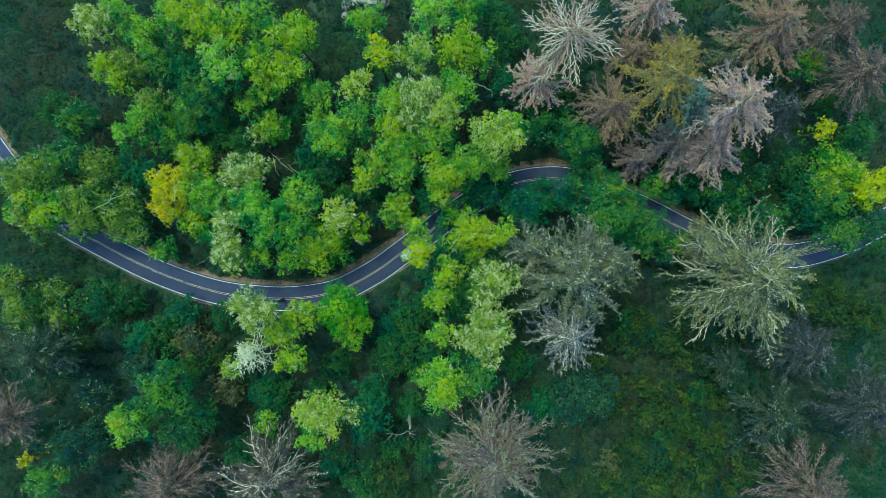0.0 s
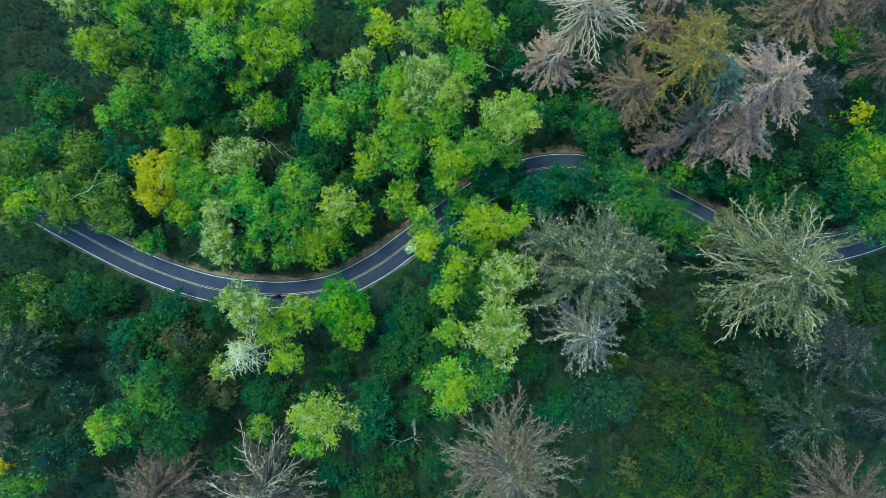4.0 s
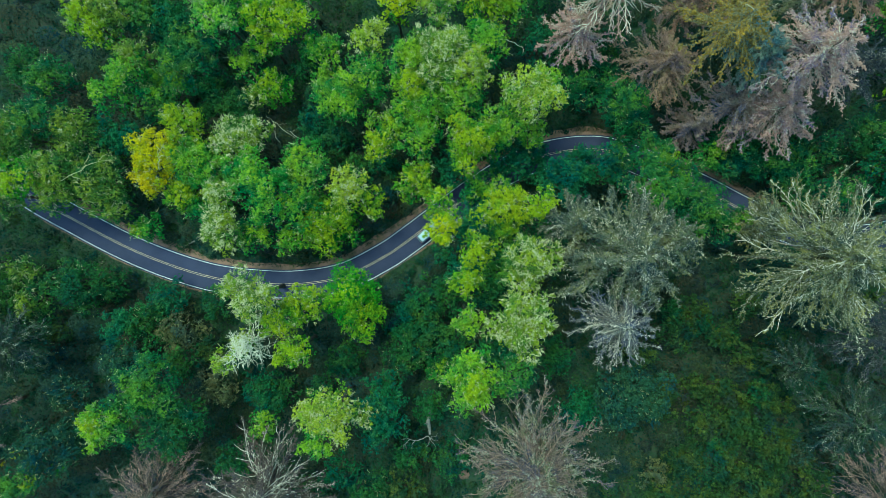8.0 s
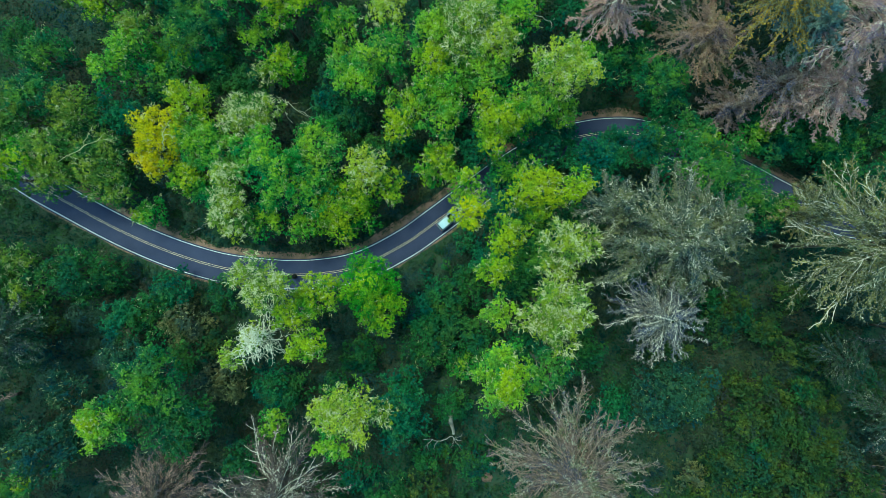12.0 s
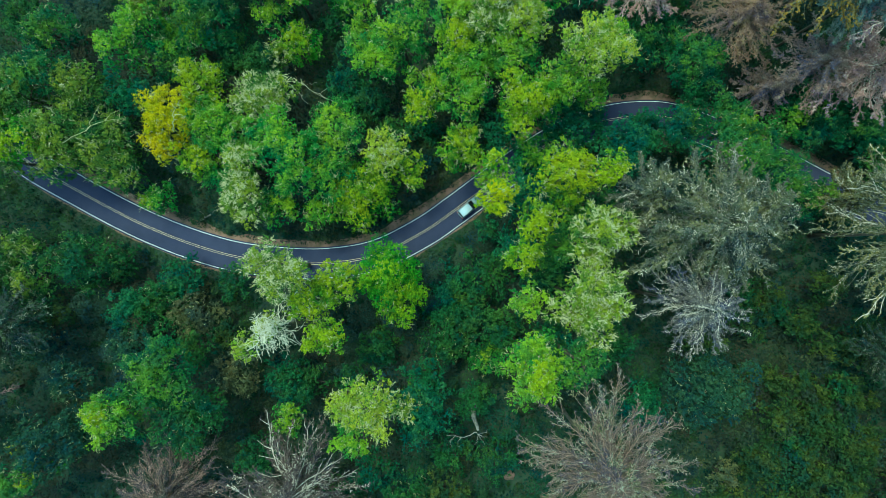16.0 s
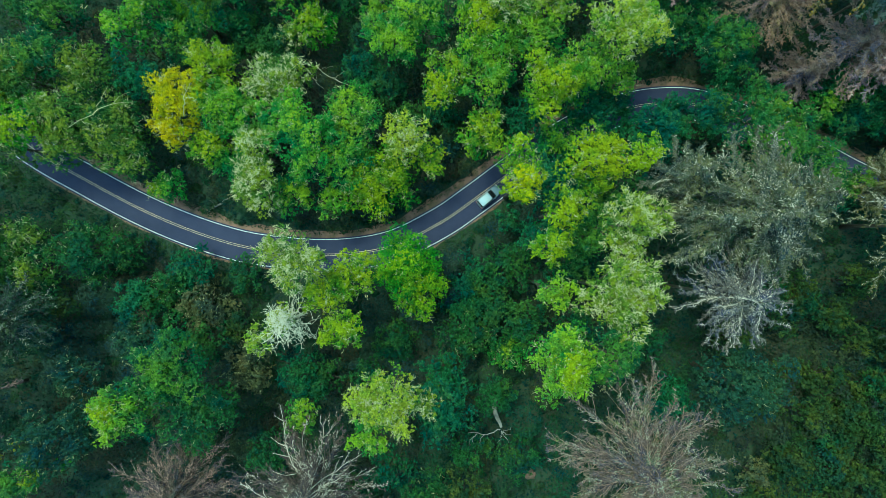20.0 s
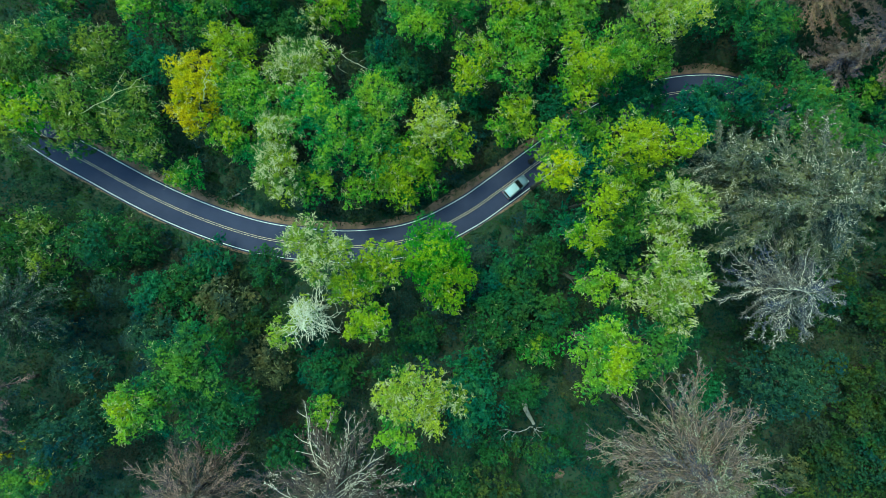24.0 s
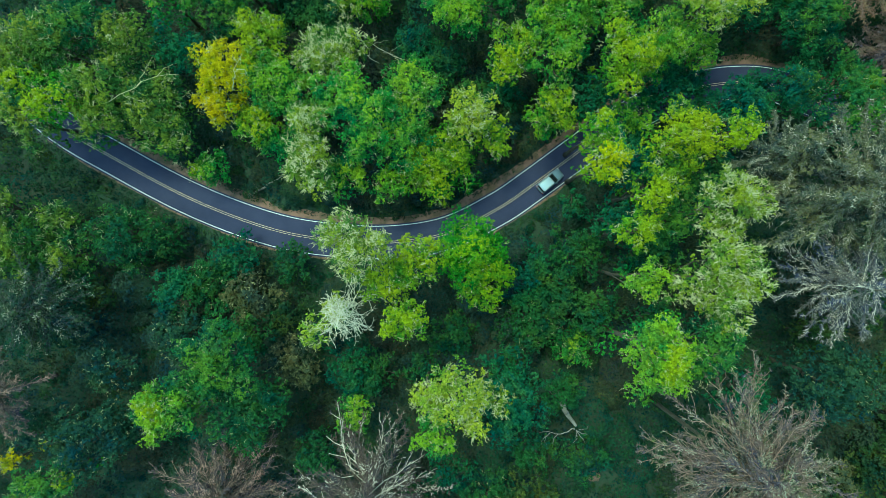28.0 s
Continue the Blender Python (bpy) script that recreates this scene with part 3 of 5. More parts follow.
def conifer(kind, x, y, z, r, h):
    """A conifer with its top z high, r wide, its living or dead branches over the upper h metres."""
    label, name, wood, second, twig_wood, needles, thick, fringe = CON[kind]
    rng = np.random.default_rng(int(abs(x * 37 + y * 91) * 10) + 3)
    z0 = gz(x, y)
    height = max(z - z0, 6.0)
    tree = new(name)
    tree.location = (x, y, z0)
    tagged(tree, label, "conifer", "conifers of the forest")
    PLANTED.append((x, y, r * 0.2))
    stem("trunk", tree, height, 0.008 * height + 0.06, rng, wood if kind == "white" else BARK, 0.012)
    live = name == "conifer"
    crown = min(h, height) * (0.85 if kind in ("lichen", "greycon") else 0.75)
    n = int(24 + 2.6 * r) if kind == "yellow" else int(32 + 3.2 * r) if kind == "white" else int(52 + 6.0 * r) if kind in ("lichen", "deadmoss") else int(36 + 4.4 * r)
    up = np.array([0, 0, 1.0])
    at, fwd, reach, size = [], [], [], []
    arms = []
    for i in range(n):
        f = (i + 0.5) / n
        az = i * 2.39996 + rng.normal(0, 0.35)
        length = r * min(1.0, max(0.14, 1.2 * f ** (0.4 if kind in ("yellow", "ash", "bare") else 0.6))) * rng.uniform(0.62, 1.12)
        root = np.array([0, 0, height - crown * f ** 0.9 - 0.2])
        out = np.array([math.cos(az), math.sin(az), 0])
        cross = np.array([-math.sin(az), math.cos(az), 0])
        bend, rise, sag = rng.normal(0, 0.30 if kind in ("bare", "ash", "lichen") else 0.22), rng.uniform(0.05, 0.50), rng.uniform(0.30, 0.95)

        def along(s):
            s = np.asarray(s)[:, None]
            wave = (0.045 * np.sin(7 * s + 1.7 * i) + 0.02 * np.sin(19 * s + i)) * s * cross
            return root + length * (out * s + cross * bend * s * s + wave + up * (rise * s - sag * s ** 2 + 0.42 * sag * s ** 4))

        s_at = np.linspace(0, 1, 10)
        p = along(s_at)
        w = thick * (1.25 - 0.95 * s_at) * min(1.0, 0.5 + length / 6)
        part_of("branch", tube("branch", p, w, 4), second if i % OFTEN.get(kind, 1000) == 1 else wood, tree)
        k = max(8, int(length * 8))
        s = np.clip(0.12 + 0.88 * (np.arange(k) + rng.uniform(0, 1, k)) / k, 0, 0.99)
        at.append(along(s))
        fwd.append(unit(along(s + 0.02) - at[-1]))
        reach.append(1.0 - 0.62 * s)
        size.append(np.full(k, min(1.0, 0.45 + length / 8)))
        # side arms, forking off alternately
        for j, s0 in enumerate(np.arange(0.30, 0.92, 0.62 / max(2, min(7, int(length * 0.8))))):
            s0 = s0 + rng.uniform(-0.04, 0.04)
            a = along([s0])[0]
            d = unit(along([s0 + 0.02])[0] - a)
            side = 1 if (i + j) % 2 else -1
            d = unit(d + cross * side * rng.uniform(0.45, 0.95) + up * rng.normal(0, 0.12))
            ll = length * (0.44 - 0.32 * s0) * rng.uniform(0.6, 1.2)
            turn = unit(d + out * 0.5 + rng.normal(0, 0.35, 3) - up * rng.uniform(-0.1, 0.35))
            arms.append((a, a + d * ll * 0.5, a + d * ll * 0.5 + turn * ll * 0.55, ll, i % OFTEN.get(kind, 1000) == 1))
    boughs = []
    if arms:
        a, b2, e = (np.array([v[q] for v in arms]) for q in range(3))
        ll = np.array([v[3] for v in arms])
        wide = (thick * np.clip(0.3 + ll / 5, 0.3, 0.8))[:, None]
        other = np.array([v[4] for v in arms])
        for mask, bark_of in ((~other, wood), (other, second)):
            if mask.any():
                wm = wide[mask, 0]
                boughs.append((np.concatenate([stick_quads(a[mask], b2[mask], wm, wm * 0.75), stick_quads(b2[mask], e[mask], wm * 0.75, wm * 0.35)]), bark_of))
        for u0, u1, base in ((a, b2, 0.9), (b2, e, 0.65)):
            for q in range(3):
                s = rng.uniform(0, 1, (len(a), 1))
                at.append(u0 + (u1 - u0) * s)
                fwd.append(unit(u1 - u0))
                reach.append(base - 0.25 * s[:, 0])
                size.append(np.clip(0.35 + ll / 5, 0.35, 0.9))
    at, fwd, reach, size = np.concatenate(at), np.concatenate(fwd), np.concatenate(reach), np.concatenate(size)
    m = len(at)
    lateral = unit(np.cross(fwd, up)) * np.where(rng.uniform(0, 1, m) < 0.5, 1.0, -1.0)[:, None]
    split = rng.uniform(0, 1, m) < 0.40
    d = unit(fwd * rng.uniform(0.4, 1.0, (m, 1)) + lateral * rng.uniform(0.35, 1.0, (m, 1)) + up * rng.normal(0.02, 0.32, (m, 1)))
    ll = (fringe * reach * size * rng.uniform(0.45, 1.45, m))[:, None]
    tip = at + d * ll
    bright = np.zeros(m, dtype=bool)
    if kind in TIPS:
        bright = np.array([noise.noise(Vector(v) * 0.55) for v in at]) > TIPS[kind]
    fork = at + (tip - at) * rng.uniform(0.2, 0.8, (m, 1))
    ftip = fork + unit(d + fwd * 0.3 + rng.normal(0, 0.45, d.shape)) * ll * 0.55
    for q, bark_of in boughs:
        tagged(part_of("bough_mass", sheet_mesh("bough_mass", q), bark_of, tree), kind="stuff")
    q = np.concatenate([ribbon_quads(at[~bright], tip[~bright], 0.026, 0.012), ribbon_quads(fork[~bright & split], ftip[~bright & split], 0.022, 0.009)])
    tagged(part_of("twig_mass", sheet_mesh("twig_mass", q), twig_wood, tree), kind="stuff")
    if bright.any():
        q = np.concatenate([ribbon_quads(at[bright], tip[bright], 0.030, 0.013), ribbon_quads(fork[bright], ftip[bright], 0.026, 0.010)])
        tagged(part_of("tip_mass", sheet_mesh("tip_mass", q), second, tree, "pale lichen-furred twig ends"), kind="stuff")
    q = []
    whole = int(needles)
    for k in range(whole + 1):
        pick = slice(None) if k < whole else rng.uniform(0, 1, m) < needles - whole
        t0, t1, dd = at[pick], tip[pick], d[pick]
        c = t0 + (t1 - t0) * rng.uniform(-0.1, 1.0, (len(t0), 1)) - up * rng.uniform(0, 0.12, (len(t0), 1))
        dd = unit(dd + rng.normal(0, 0.5, dd.shape))
        nn = unit(rng.normal(0, 0.5, dd.shape) + up)
        lb = rng.uniform(0.13, 0.28, len(c)) * (1.0 if live else 1.15)
        q.append(leaves_at(rng, c + dd * lb[:, None] * 0.5, nn, lb, (0.085 if live else 0.055) * rng.uniform(0.6, 1.4, len(c)), along=dd))
    tagged(part_of("needle_mass" if live else "dry_twig_mass", sheet_mesh("needle_mass", np.concatenate(q)), NEEDLE[kind], tree), kind="stuff")
    return tree


# broadleaf trees: kind, place, height of the crown, radius
broadleaf("gold", -57.0, 13.2, 12, 5.4)
broadleaf("lime", -51.6, 13.8, 11, 4.6)
broadleaf("gold", -58.1, 8.6, 11, 4.0)
broadleaf("lime", -52.3, 18.6, 10, 4.8)
broadleaf("green", -50.1, 11.3, 11, 5.6)
broadleaf("pale", -42.7, 15.4, 10, 5.6)
broadleaf("pale", -44.4, 4.7, 14, 4.6)
broadleaf("pale", -43.6, -1.0, 14, 4.4)
broadleaf("green", -36.4, 5.8, 15, 6.1)
broadleaf("green", -30.0, 10.7, 11, 6.1)
broadleaf("limepale", -21.4, 7.0, 14, 4.4)
broadleaf("lime", -17.9, 4.3, 11, 3.7)
broadleaf("lime", -25.7, 0.7, 9, 6.5)
broadleaf("green", -32.9, -2.5, 9, 3.5)
broadleaf("green", -39.5, -1.3, 9, 4.6)
broadleaf("green", -39.6, 9.9, 14, 4.9)
broadleaf("green", -31.0, 3.0, 12, 5.2)
broadleaf("green", -23.6, 22.6, 12, 5.2)
broadleaf("green", -8.9, 15.4, 13, 4.6)
broadleaf("pale", -38.6, 17.4, 10, 3.2)
broadleaf("lime", -52.8, 6.4, 10, 4.6)
broadleaf("green", -49.3, 3.2, 8, 4.5)
broadleaf("green", -46.0, 9.0, 11, 4.8)
broadleaf("muted", -82.3, 16.4, 13, 6.2)
broadleaf("mid", -77.7, 19.3, 13, 5.5)
broadleaf("muted", -71.9, 16.7, 11, 5.8)
broadleaf("lime", -80.0, 8.8, 13, 5.5)
broadleaf("muted", -73.6, 9.4, 13, 5.5)
broadleaf("muted", -68.3, 8.5, 10, 6.9)
broadleaf("teal", -64.2, 16.8, 10, 4.8)
broadleaf("muted", -75.5, 5.4, 11, 5.0)
broadleaf("muted", -65.9, 4.3, 9, 4.8)
broadleaf("pale", -72.1, 46.7, 12, 5.2)
broadleaf("lime", -69.6, 37.6, 12, 4.5)
broadleaf("muted", -64.6, 38.5, 12, 4.7)
broadleaf("green", -61.8, 28.1, 10, 5.6)
broadleaf("mid", -58.6, 23.7, 8, 5.2)
broadleaf("green", -66.2, 24.2, 10, 4.3)
broadleaf("muted", -60.0, 30.8, 12, 4.2)
broadleaf("mid", -59.4, 39.4, 10, 5.6)
broadleaf("mid", -51.7, 30.5, 10, 6.7)
broadleaf("lime", -50.5, 47.3, 14, 6.7)
broadleaf("lime", -43.3, 44.6, 15, 5.6)
broadleaf("palegreen", -45.5, 38.2, 13, 5.5)
broadleaf("lime", -37.6, 39.0, 13, 5.2)
broadleaf("lime", -30.4, 43.3, 14, 6.2)
broadleaf("lime", -31.6, 36.7, 13, 5.2)
broadleaf("lime", -37.3, 34.4, 11, 4.2)
broadleaf("green", -39.0, 47.3, 14, 5.2)
broadleaf("green", -42.0, 30.9, 7, 3.8)
broadleaf("lime", -37.1, 26.8, 5, 4.7)
broadleaf("pale", -40.8, 24.9, 5, 3.1)
broadleaf("green", -26.3, 27.1, 9, 4.0)
broadleaf("mid", -79.2, 27.4, 8, 5.7)
broadleaf("green", -26.9, 33.1, 9, 4.6)
broadleaf("goldlime", -13.0, 39.5, 15, 4.3)
broadleaf("limepale", -5.6, 39.5, 15, 4.9)
broadleaf("lime", 3.2, 41.0, 14, 6.2)
broadleaf("green", 8.0, 39.9, 12, 4.2)
broadleaf("limepale", -17.7, 33.7, 14, 4.1)
broadleaf("pale", -5.0, 29.4, 16, 6.6)
broadleaf("limepale", 0.2, 27.0, 16, 4.4)
broadleaf("green", -10.2, 30.0, 14, 5.4)
broadleaf("green", 2.4, 31.8, 14, 5.4)
broadleaf("green", -19.2, 26.1, 12, 5.8)
broadleaf("green", -7.2, 21.6, 13, 5.7)
broadleaf("limepale", 10.2, 22.0, 19, 5.9)
broadleaf("green", 13.8, 24.7, 15, 4.1)
broadleaf("lime", -10.7, 24.3, 15, 4.1)
broadleaf("lime", 0.7, 14.5, 17, 5.8)
broadleaf("green", 5.8, 17.8, 15, 4.9)
broadleaf("lime", -15.5, 17.4, 12, 4.7)
broadleaf("green", -10.9, 19.3, 13, 4.4)
broadleaf("lime", -9.8, 8.3, 12, 4.7)
broadleaf("green", -1.6, 22.4, 15, 5.4)
broadleaf("lime", -16.1, 13.8, 13, 2.9)
broadleaf("teal", -2.7, 11.0, 8, 4.9)
broadleaf("green", -16.2, 48.5, 8, 5.2)
broadleaf("palegreen", -2.2, 49.5, 11, 5.3)
broadleaf("green", 4.9, 51.1, 10, 5.3)
broadleaf("goldlime", -4.6, -0.8, 23, 3.7)
broadleaf("lime", 5.4, 2.7, 22, 5.5)
broadleaf("lime", 11.1, 3.0, 25, 3.3)
broadleaf("lime", 1.0, -4.3, 25, 3.7)
broadleaf("pale", 9.0, -6.0, 27, 5.2)
broadleaf("lime", -0.7, -9.5, 24, 3.3)
broadleaf("pale", 7.6, -14.8, 29, 6.2)
broadleaf("green", -0.2, -15.4, 26, 3.3)
broadleaf("green", 0.4, -24.0, 30, 5.8)
broadleaf("lime", -0.2, -23.8, 33, 2.8)
broadleaf("mid", 6.1, -23.2, 29, 4.3)
broadleaf("pale", -36.5, -11.6, 21, 5.3)
broadleaf("lime", -32.4, -16.5, 17, 4.3)
broadleaf("lime", -28.7, -13.7, 16, 4.6)
broadleaf("bright", -20.9, -12.4, 13, 6.3)
broadleaf("bright", -19.2, -16.4, 12, 5.6)
broadleaf("lime", -29.9, -21.6, 18, 4.0)
broadleaf("limepale", -22.5, -31.2, 23, 5.6)
broadleaf("green", -25.6, -37.1, 19, 3.5)
broadleaf("teal", -15.6, -33.3, 17, 6.0)
broadleaf("mid", -60.0, -33.8, 19, 5.4)
broadleaf("green", -61.1, -33.7, 21, 4.4)
broadleaf("lime", -61.8, -32.6, 22, 2.4)
broadleaf("mid", -55.4, -27.9, 17, 6.8)
broadleaf("forest", -51.7, -35.0, 14, 6.7)
broadleaf("mid", 29.0, 22.0, 11, 6.2)
broadleaf("green", 46.0, 14.0, 8, 4.0)
broadleaf("mid", 33.2, 12.9, 13, 5.5)
broadleaf("mid", 31.5, 7.1, 16, 6.3)
broadleaf("teal", 17.0, 8.2, 13, 5.5)
broadleaf("teal", 24.1, 11.3, 11, 5.0)
broadleaf("lime", 35.8, 12.1, 12, 2.9)
broadleaf("mid", 40.9, 4.6, 11, 6.1)
broadleaf("mid", 50.4, 15.9, 8, 6.5)
broadleaf("mid", 57.5, 12.9, 7, 5.7)
broadleaf("lime", 81.5, 16.5, 12, 6.6)
broadleaf("mid", 78.0, 10.4, 12, 6.6)
broadleaf("goldlime", 78.1, 12.2, 14, 3.4)
broadleaf("goldlime", 88.2, 13.0, 13, 6.0)
broadleaf("forest", 89.9, 4.8, 11, 5.6)
broadleaf("goldlime", 79.2, 24.9, 12, 2.9)
broadleaf("forest", 86.0, 23.7, 11, 5.6)
broadleaf("green", 77.2, 39.2, 10, 4.0)
broadleaf("dull", 26.6, -28.6, 21, 7.0)
broadleaf("teal", 21.1, -33.2, 8, 5.4)
broadleaf("olive", 45.4, -29.6, 10, 2.7)
broadleaf("olive", 51.8, -23.7, 8, 3.5)
broadleaf("forest", 45.0, -18.7, gz(45.0, -18.7) + 5, 3.4)
broadleaf("forest", 49.7, -20.6, gz(49.7, -20.6) + 5, 3.2)
broadleaf("olive", 56.2, -25.1, gz(56.2, -25.1) + 5, 3.2)
broadleaf("olive", 48.9, -29.2, gz(48.9, -29.2) + 4, 2.5)
broadleaf("forest", 54.6, -31.2, gz(54.6, -31.2) + 5, 3.7)
broadleaf("olive", 59.9, -33.5, gz(59.9, -33.5) + 4, 2.6)
broadleaf("olive", 42.6, -35.6, gz(42.6, -35.6) + 6, 4.4)
broadleaf("olive", 51.6, -37.0, gz(51.6, -37.0) + 6, 4.8)
broadleaf("olive", 40.2, -42.6, gz(40.2, -42.6) + 5.5, 4.2)
broadleaf("forest", 46.4, -40.4, gz(46.4, -40.4) + 5, 3.2)
broadleaf("olive", 48.4, -45.0, gz(48.4, -45.0) + 5, 3.8)
broadleaf("olive", 55.4, -44.6, gz(55.4, -44.6) + 5, 3.8)
broadleaf("tan", 61.6, -42.4, gz(61.6, -42.4) + 4, 3.0)
broadleaf("olive", 50.5, -51.0, gz(50.5, -51.0) + 4.5, 3.6)
broadleaf("tan", 34.6, -45.2, gz(34.6, -45.2) + 4.5, 3.6)
broadleaf("forest", 39.8, -16.2, gz(39.8, -16.2) + 4.5, 3.6)
broadleaf("teal", -4.2, -5.2, gz(-4.2, -5.2) + 4, 3.2)
broadleaf("dull", -15.0, 6.4, gz(-15.0, 6.4) + 3.5, 2.6)
broadleaf("muted", -88.8, -12.6, 9, 6.0)
broadleaf("muted", -81.6, -14.0, 7, 5.5)
broadleaf("forest", -73.7, -11.3, 5, 6.4)
broadleaf("teal", -66.0, -19.7, 5, 5.6)
broadleaf("teal", -57.4, -14.2, 4, 5.0)
broadleaf("tan", -54.4, -20.2, 5, 5.3)
broadleaf("olive", -49.6, -23.6, 4, 4.0)
broadleaf("olive", -78.6, -19.7, 5, 3.6)
broadleaf("mid", -80.8, -46.9, 13, 4.9)
broadleaf("lime", -78.0, -46.1, 13, 1.8)
broadleaf("gold", -88.0, -44.5, 10, 1.9)
broadleaf("dull", -75.4, -40.9, 12, 6.3)
broadleaf("dull", -85.0, -40.4, 8, 5.2)
broadleaf("dull", -72.5, -39.2, 8, 4.9)
broadleaf("mid", -86.3, -50.5, 9, 3.5)
broadleaf("green", -37.7, -36.9, 9, 3.8)
broadleaf("tan", -47.6, -30.4, 5, 5.2)
broadleaf("forest", -43.5, -44.2, 6, 5.0)
broadleaf("olive", -11.4, -49.5, 8, 5.7)
broadleaf("forest", -17.4, -49.5, 8, 5.4)
broadleaf("olive", 48.5, -38.6, 8, 5.4)
broadleaf("olive", 40.7, -42.2, 8, 4.9)
broadleaf("olive", 39.2, -20.0, 7, 4.6)
broadleaf("olive", 55.6, -32.2, 7, 4.9)
broadleaf("olive", 62.5, -45.9, 8, 5.2)
broadleaf("olive", 44.3, -48.9, 8, 5.2)
broadleaf("olive", 52.6, -14.5, 7, 4.1)
broadleaf("teal", -10.5, -14.9, 4, 5.0)
broadleaf("forest", -10.4, -23.4, 5, 6.1)
broadleaf("green", -4.8, -26.9, 6, 4.1)
broadleaf("teal", -38.9, -30.9, 5, 5.0)
broadleaf("mid", 26.6, 28.4, 6, 5.0)
broadleaf("mid", 20.4, 26.0, 7, 5.0)
broadleaf("teal", 8.1, 12.6, 7, 6.0)
broadleaf("green", 2.3, 7.5, 10, 4.3)
broadleaf("teal", 12.4, 14.6, 6, 3.9)
broadleaf("mid", 38.5, 9.6, 11, 4.8)
broadleaf("muted", -85.3, 5.8, 11, 4.8)
broadleaf("green", -89.8, 8.2, 10, 3.5)
broadleaf("mid", 61.7, 11.7, 7, 4.9)
broadleaf("mid", 69.7, 6.8, 8, 4.9)
broadleaf("green", -62.5, 44.6, 12, 5.0)
broadleaf("green", -67.0, 49.1, 12, 4.5)
broadleaf("lime", -67.2, 35.0, 11, 3.7)
broadleaf("teal", -54.5, 37.3, 9, 5.1)
broadleaf("green", -55.6, 27.4, 8, 4.9)
broadleaf("forest", -84.1, 30.3, 6, 5.0)
broadleaf("green", -56.2, 47.7, 13, 4.4)
broadleaf("forest", -69.0, -11.6, 4, 4.5)
broadleaf("forest", -61.3, -18.5, 5, 5.6)
broadleaf("forest", -54.0, -25.7, 6, 4.7)
broadleaf("dull", -65.1, -26.3, 6, 5.5)
broadleaf("dull", -82.3, -24.7, 5, 5.6)
broadleaf("dull", -89.1, -18.3, 6, 4.7)
broadleaf("dull", -74.9, -31.6, 7, 4.9)
broadleaf("forest", -48.6, -14.9, 4, 4.2)
broadleaf("olive", 35.8, -32.0, 8, 5.2)
broadleaf("olive", 42.8, -30.4, 7, 4.4)
broadleaf("olive", 50.4, -34.4, 8, 4.6)
broadleaf("olive", 57.0, -39.8, 8, 4.9)
broadleaf("olive", 52.2, -47.1, 8, 4.9)
broadleaf("olive", 59.4, -50.1, 8, 4.6)
broadleaf("olive", 36.4, -49.5, 8, 4.9)
broadleaf("olive", 43.2, -15.3, 6, 3.9)
broadleaf("olive", 48.3, -19.4, 7, 4.1)
broadleaf("olive", 58.7, -22.5, 7, 4.6)
broadleaf("olive", 31.0, -24.1, 8, 4.6)
broadleaf("olive", 86.8, -12.2, 6, 6.1)
broadleaf("olive", 93.6, -14.6, 6, 5.2)
broadleaf("olive", 80.7, -12.2, 6, 5.0)
broadleaf("pale", -17.6, -31.6, 20, 2.4)
broadleaf("limepale", -26.4, -31.0, 21, 2.6)
broadleaf("forest", -23.2, -25.7, 3, 4.8)
broadleaf("forest", -27.8, -30.9, 5, 3.6)
broadleaf("teal", -15.0, -30.1, 8, 4.6)
broadleaf("forest", -34.9, -31.9, 6, 4.1)
broadleaf("forest", -6.5, -33.5, 9, 4.3)
broadleaf("forest", -10.2, -42.6, 7, 4.6)
broadleaf("teal", -23.5, -45.9, 8, 4.6)
broadleaf("forest", -29.8, -49.9, 7, 4.1)
broadleaf("forest", -2.9, -43.5, 8, 4.6)
broadleaf("forest", -48.6, 25.1, 4, 5.0)
broadleaf("forest", -44.2, 22.6, 4, 4.8)
broadleaf("forest", -25.5, 16.4, 4, 4.8)
broadleaf("forest", -20.5, 12.0, 4, 4.2)
broadleaf("teal", -29.5, 20.3, 3, 4.5)
broadleaf("teal", -15.5, 12.6, 4, 3.9)
broadleaf("forest", -30.3, 31.1, 5, 4.2)
broadleaf("forest", 14.3, 45.6, 6, 4.7)
broadleaf("forest", 11.8, 50.6, 6, 5.0)
broadleaf("teal", 14.3, 35.8, 6, 5.0)
broadleaf("forest", 19.2, 32.1, 6, 4.7)
broadleaf("forest", 26.6, 34.6, 6, 4.1)
broadleaf("forest", 60.5, 8.7, 7, 4.1)
broadleaf("forest", 75.2, 17.2, 7, 5.2)
broadleaf("forest", 67.2, 14.9, 6, 5.2)
broadleaf("forest", 63.5, 18.6, 6, 4.7)
broadleaf("forest", 82.4, 31.3, 9, 4.6)
broadleaf("teal", 29.8, 16.3, 8, 3.5)
broadleaf("teal", 20.0, 11.3, 10, 4.5)
broadleaf("mid", 27.9, 12.5, 10, 4.0)
broadleaf("green", 11.4, 16.6, 13, 3.4)
broadleaf("forest", -84.8, 9.5, 12, 4.7)
broadleaf("limepale", -42.2, -23.4, 17, 2.8)
broadleaf("green", -61.2, 0.0, 5, 3.6)
broadleaf("lime", -62.8, -0.6, 6, 2.0)
broadleaf("forest", -4.7, -12.5, 9, 5.1)
broadleaf("forest", -7.1, -18.6, 8, 4.6)
broadleaf("forest", -2.3, -21.3, 10, 4.5)
broadleaf("teal", -11.7, -18.5, 5, 4.7)
broadleaf("forest", 4.1, -11.4, 14, 4.6)
